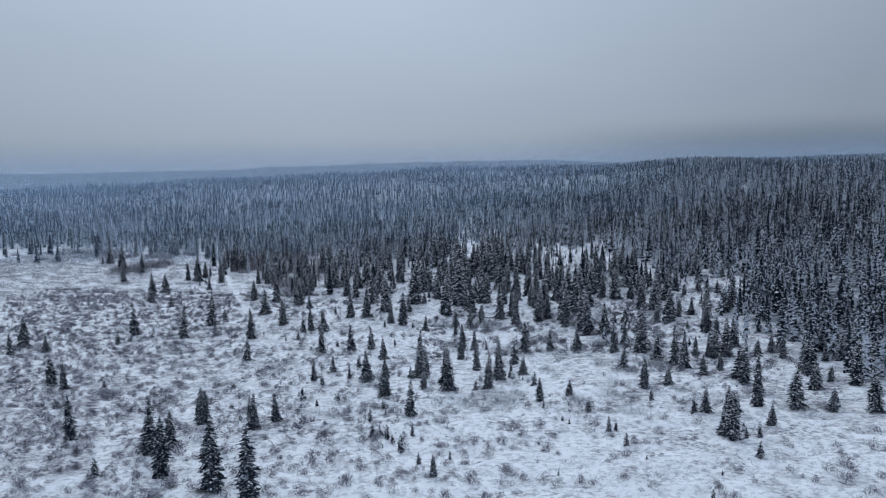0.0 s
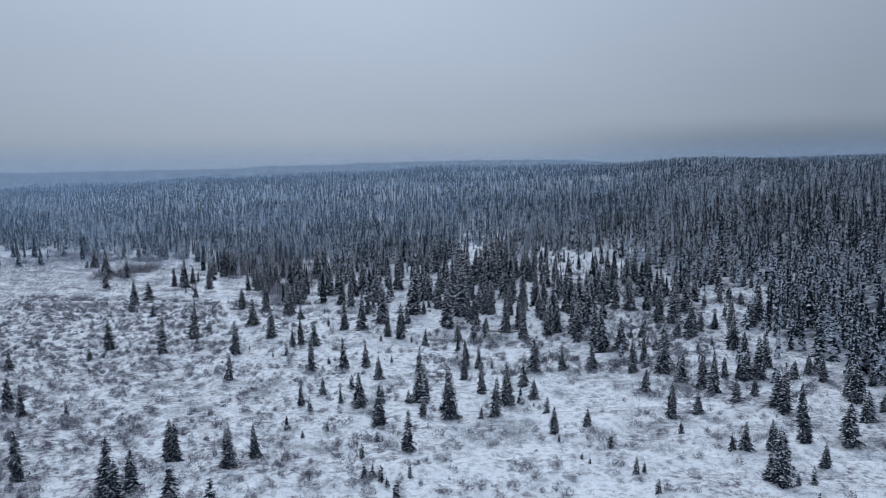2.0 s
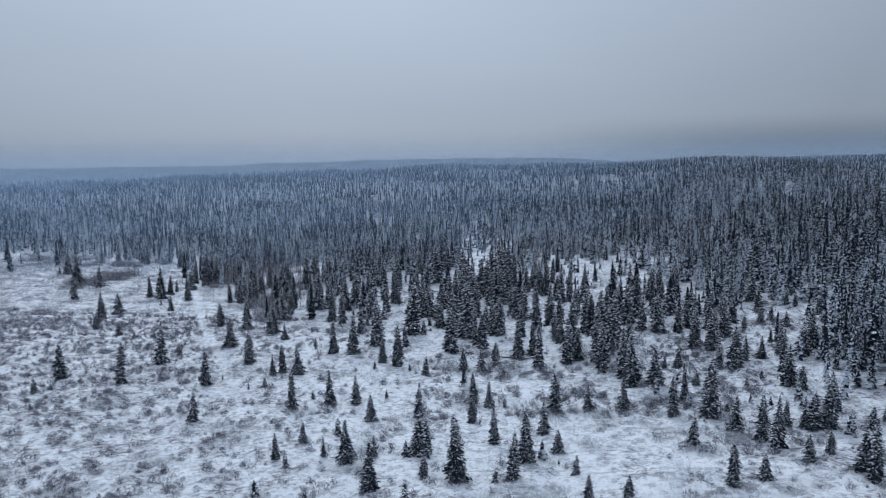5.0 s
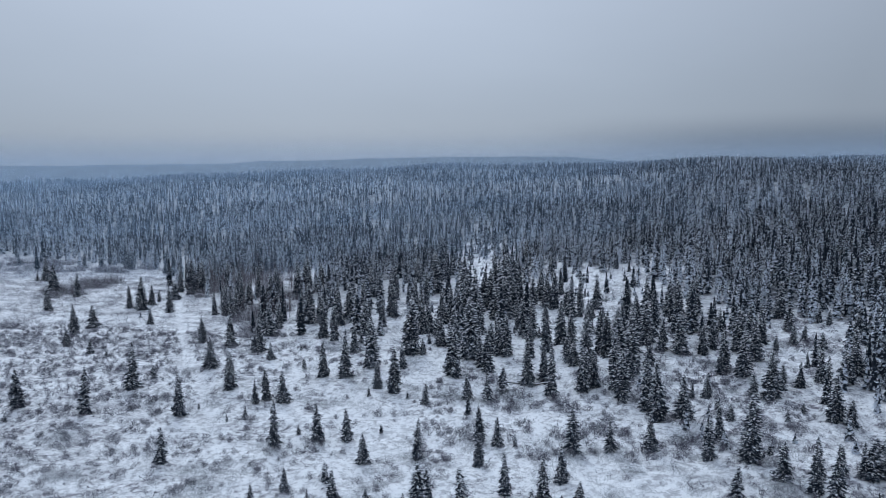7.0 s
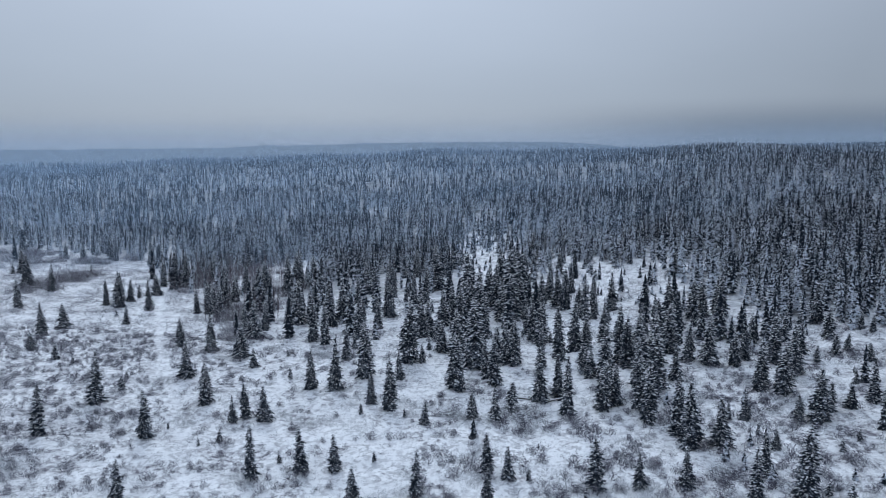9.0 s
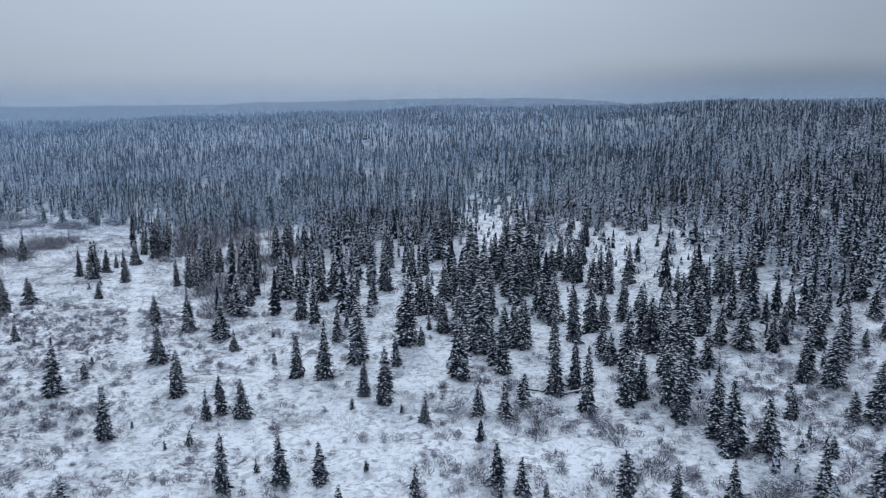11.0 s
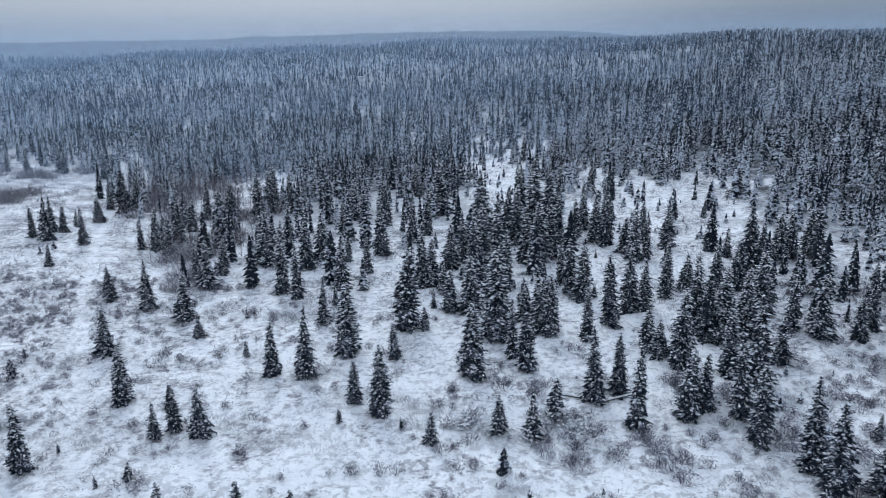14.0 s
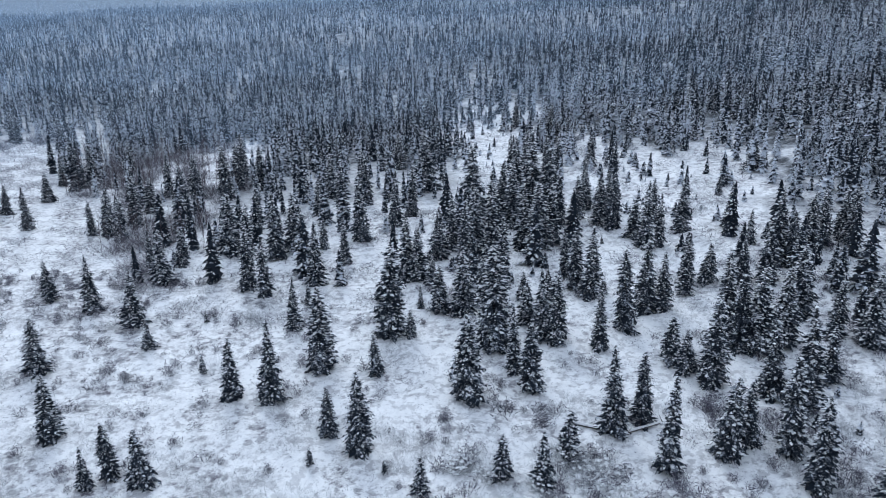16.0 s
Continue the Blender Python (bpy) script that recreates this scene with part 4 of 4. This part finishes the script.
def sapling_arrays(seed, tall):
    """A bare young aspen: a tapered stem and rising side twigs."""
    r = np.random.RandomState(seed)
    vs, fs, n = [], [], 0

    def stick(a, b, w0, w1):
        nonlocal n
        d = (b - a) / np.linalg.norm(b - a)
        s = np.cross(d, [0.3, 0.9, 0.2])
        s /= np.linalg.norm(s)
        u = np.cross(d, s)
        ring = [s, -0.5 * s + 0.87 * u, -0.5 * s - 0.87 * u]
        vs.append(np.array([a + q * w0 for q in ring] + [b + q * w1 for q in ring]))
        for i in range(3):
            j = (i + 1) % 3
            fs.append(np.array([[i, j, 3 + j], [i, 3 + j, 3 + i]]) + n)
        n += 6

    top = np.array([r.uniform(-0.3, 0.3), r.uniform(-0.3, 0.3), tall])
    mid = top * 0.5 + np.array([r.uniform(-0.1, 0.1), r.uniform(-0.1, 0.1), 0])
    stick(np.array([0, 0, -0.1]), mid, 0.04, 0.028)
    stick(mid, top, 0.032, 0.010)
    for k in range(13):
        f = r.uniform(0.22, 0.95)
        a = mid * (f / 0.5) if f < 0.5 else mid + (top - mid) * (f - 0.5) / 0.5
        ang, l = r.uniform(0, 6.283), tall * r.uniform(0.12, 0.24) * (1.15 - f * 0.6)
        b = a + l * np.array([math.cos(ang) * 0.6, math.sin(ang) * 0.6, 0.8])
        stick(a, b, 0.024, 0.009)
        c = a + (b - a) * 0.55
        stick(c, c + l * 0.5 * np.array([math.cos(ang + 1), math.sin(ang + 1), 0.7]), 0.017, 0.007)
    v, f = np.concatenate(vs), np.concatenate(fs)
    return v, f, np.zeros(len(f), int), tall


# fuzzy thickets of tall willow along the wood's western edge
BRUSH = [blade_bush(141 + k, 190, 1.6, 2.6, 0.030, 0.25) for k in range(4)]
r = np.random.RandomState(77)
spots = []
for cx, cy, wx, wy, count in ((-104.5, 204, 2.6, 4, 14), (-105, 216, 3, 5, 16), (-117, 246, 3.5, 5, 16), (-73, 216, 3.2, 4, 16), (-69.5, 225, 4, 4, 18),
                              (-71, 205.5, 2.5, 2.5, 8), (-44.5, 164, 1.8, 3, 6), (-47, 180, 3.5, 5, 14), (-150, 262, 12, 6, 26), (-135, 240, 12, 8, 18), (-60, 212, 5, 12, 26), (-52, 203, 4, 6, 14)):
    spots.append(np.stack([r.normal(cx, wx, count), r.normal(cy, wy, count)], -1))
sow("willow_thicket", "fuzzy leafless purplish grey willow thicket", "thicket", np.concatenate(spots), r, BRUSH, 2.0, 3.8, [THICKET_TWIGS])

ASPENS = [sapling_arrays(121 + k, 4.5) for k in range(4)]
p1, r = scatter(8, 700, -92, -40, 172, 270)
p1 = p1[(np.abs((p1[:, 0] + 0.42 * p1[:, 1]) - 24) < 15) & (p1[:, 1] > 197)]
p3, r = scatter(10, 40, -56, -40, 172, 182)
sow("aspen_thicket", "leafless reddish brown aspen and willow thicket", "thicket", np.concatenate([p1, p3]), r, ASPENS, 2.6, 5.2, [REDTWIGS])


# ---- tinted sheets standing in for mist and haze between the woods and the hills ----
def haze_sheet_material(name, amount, low, high, colour):
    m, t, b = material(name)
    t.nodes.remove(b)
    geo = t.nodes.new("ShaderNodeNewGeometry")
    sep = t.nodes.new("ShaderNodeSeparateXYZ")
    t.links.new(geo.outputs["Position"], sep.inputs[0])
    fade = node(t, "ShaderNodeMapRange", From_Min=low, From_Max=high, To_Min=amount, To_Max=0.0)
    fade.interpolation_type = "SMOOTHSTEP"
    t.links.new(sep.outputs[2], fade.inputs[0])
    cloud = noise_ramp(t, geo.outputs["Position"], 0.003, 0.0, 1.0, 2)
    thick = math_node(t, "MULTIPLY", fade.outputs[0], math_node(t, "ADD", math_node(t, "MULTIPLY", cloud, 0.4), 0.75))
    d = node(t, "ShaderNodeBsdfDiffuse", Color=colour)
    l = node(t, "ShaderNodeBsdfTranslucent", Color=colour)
    both = node(t, "ShaderNodeMixShader", Fac=0.5)
    t.links.new(d.outputs[0], both.inputs[1])
    t.links.new(l.outputs[0], both.inputs[2])
    clear = t.nodes.new("ShaderNodeBsdfTransparent")
    out = t.nodes.new("ShaderNodeMixShader")
    t.links.new(thick, out.inputs[0])
    t.links.new(clear.outputs[0], out.inputs[1])
    t.links.new(both.outputs[0], out.inputs[2])
    t.links.new(out.outputs[0], t.nodes["Material Output"].inputs["Surface"])
    return m


def haze_sheet(y, amount, low, high, colour):
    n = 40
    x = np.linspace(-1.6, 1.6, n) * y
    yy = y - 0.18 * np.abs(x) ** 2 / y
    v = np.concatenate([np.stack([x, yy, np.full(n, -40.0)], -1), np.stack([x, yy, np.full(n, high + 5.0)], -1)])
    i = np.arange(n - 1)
    me = fast_mesh("haze_sheet", v, np.stack([i, i + 1, n + i + 1, n + i], -1), [haze_sheet_material("thin_haze_tint", amount, low, high, colour)], smooth=True)
    return tagged(new("haze_sheet", me), "thin translucent sheet standing in for winter mist and haze", "mist", kind="structure")


# haze is put into the sheets' colour: blue before the woods, grey beyond
BLUE_HAZE, GREY_HAZE = (0.50, 0.72, 1.0, 1), (0.46, 0.56, 0.68, 1)
for y, amount, low, high, colour in ((235, 0.08, 14, 38, BLUE_HAZE), (330, 0.11, 20, 44, BLUE_HAZE), (450, 0.14, 28, 52, BLUE_HAZE), (600, 0.20, 36, 62, BLUE_HAZE),
                                     (900, 0.15, 30, 76, GREY_HAZE), (1400, 0.28, 35, 118, GREY_HAZE)):
    haze_sheet(y, amount, low, high, colour)


# ---- fallen trunk and bent bushes at the edge of the meadow ----
def fallen_trunk():
    """A long spruce trunk lying on the ground under a ridge of snow, with stubs of broken boughs."""
    pts = [(1.6, 133.4), (3.0, 132.6), (4.6, 132.0), (5.8, 132.0), (7.0, 132.5), (8.2, 133.0)]
    root = tagged(new("fallen_trunk"), "fallen spruce trunk under a ridge of snow", "log")
    root.location = (4.6, 132.2, float(height(4.6, 132.2)))
    for name, rise, thick, mat, label in (("log", 0.08, 0.12, BARK, "dark bark"), ("snow", 0.16, 0.13, SNOW_GROUND, "ridge of snow on the log")):
        bm = bmesh.new()
        rings = []
        for i, (x, y) in enumerate(pts):
            g = float(height(x, y)) + rise - root.location.z + (0.10 if i in (1, 2) else 0.0)
            ring = []
            t = thick * (1 - 0.08 * i)
            for k in range(8):
                a = k * math.pi / 4
                ring.append(bm.verts.new((x - root.location.x, y - root.location.y + math.cos(a) * t * 1.15, g + math.sin(a) * t)))
            rings.append(ring)
        for a, b in zip(rings, rings[1:]):
            for k in range(8):
                bm.faces.new((a[k], a[(k + 1) % 8], b[(k + 1) % 8], b[k]))
        bm.faces.new(rings[0][::-1])
        bm.faces.new(rings[-1])
        me = bpy.data.meshes.new(name)
        bm.to_mesh(me)
        bm.free()
        me.materials.append(mat)
        for f in me.polygons:
            f.use_smooth = True
        part(name, me, root, label)
    r = random.Random(5)
    for i in range(6):
        x, y = pts[i % 6]
        bm = bmesh.new()
        bmesh.ops.create_cone(bm, cap_ends=True, segments=5, radius1=0.035, radius2=0.01, depth=0.6, matrix=Matrix.Translation((0, 0, 0.3)))
        me = bpy.data.meshes.new("bough_stub")
        bm.to_mesh(me)
        bm.free()
        me.materials.append(BARK)
        stub = part("bough_stub", me, root)
        stub.matrix_basis = pose(x - root.location.x + r.uniform(-0.3, 0.3), y - root.location.y, float(height(x, y)) + 0.15 - root.location.z,
                                 r.uniform(-70, 70), r.uniform(-70, 70), r.uniform(0, 360))
    return root


fallen_trunk()


def laden_bush(seed, x, y, tall, spread):
    """A willow bush bent by snow: a tangle of frosted stems with lumps of snow caught in it."""
    r = np.random.RandomState(seed)
    root = tagged(new("laden_bush"), "willow bush bent low under clinging snow", "bush", "snow-bent bushes")
    v, f, _, _ = blade_bush(seed, 200, spread, tall, 0.022, 0.25)
    tagged(part("brush", fast_mesh("brush", v, f, [FROSTED]), root, "frosted tangled stems"), kind="stuff")
    sv, sf = [], []
    for k in range(60):
        a, d = r.uniform(0, 6.283), spread * math.sqrt(r.rand())
        c = np.array([math.cos(a) * d, math.sin(a) * d, tall * (1 - 0.75 * d / spread) * r.uniform(0.35, 0.9)])
        l, t = r.uniform(0.07, 0.20), r.uniform(0, 6.283)
        e1, e2 = np.array([math.cos(t), math.sin(t), -0.3]), np.array([-math.sin(t), math.cos(t), -0.3])
        sv.append(np.array([c - e1 * l - [0, 0, 0.5 * l], c + e2 * l * 0.7, c + e1 * l * 1.2, c - e2 * l * 0.7 - [0, 0, 0.4 * l], c + [0, 0, 0.3 * l]]))
        sf.append(FAN + 5 * k)
    tagged(part("snow", fast_mesh("snow", np.concatenate(sv), np.concatenate(sf), [SNOW_LOAD]), root, "lumps of snow caught in the stems"), kind="stuff")
    root.location = (x, y, float(height(x, y)))
    return root


for k, (x, y, tall, spread) in enumerate(((-4.2, 127.2, 1.9, 1.3), (-0.9, 126.0, 1.7, 1.2), (2.2, 126.6, 1.5, 1.5), (1.2, 129.0, 2.2, 1.4), (3.6, 128.0, 1.2, 1.3),
                                         (-6.4, 128.3, 1.4, 1.1), (4.6, 125.2, 1.1, 1.2), (14.5, 104.8, 1.5, 1.2), (21.0, 113.6, 1.3, 1.2))):
    laden_bush(200 + k, x, y, tall, spread)
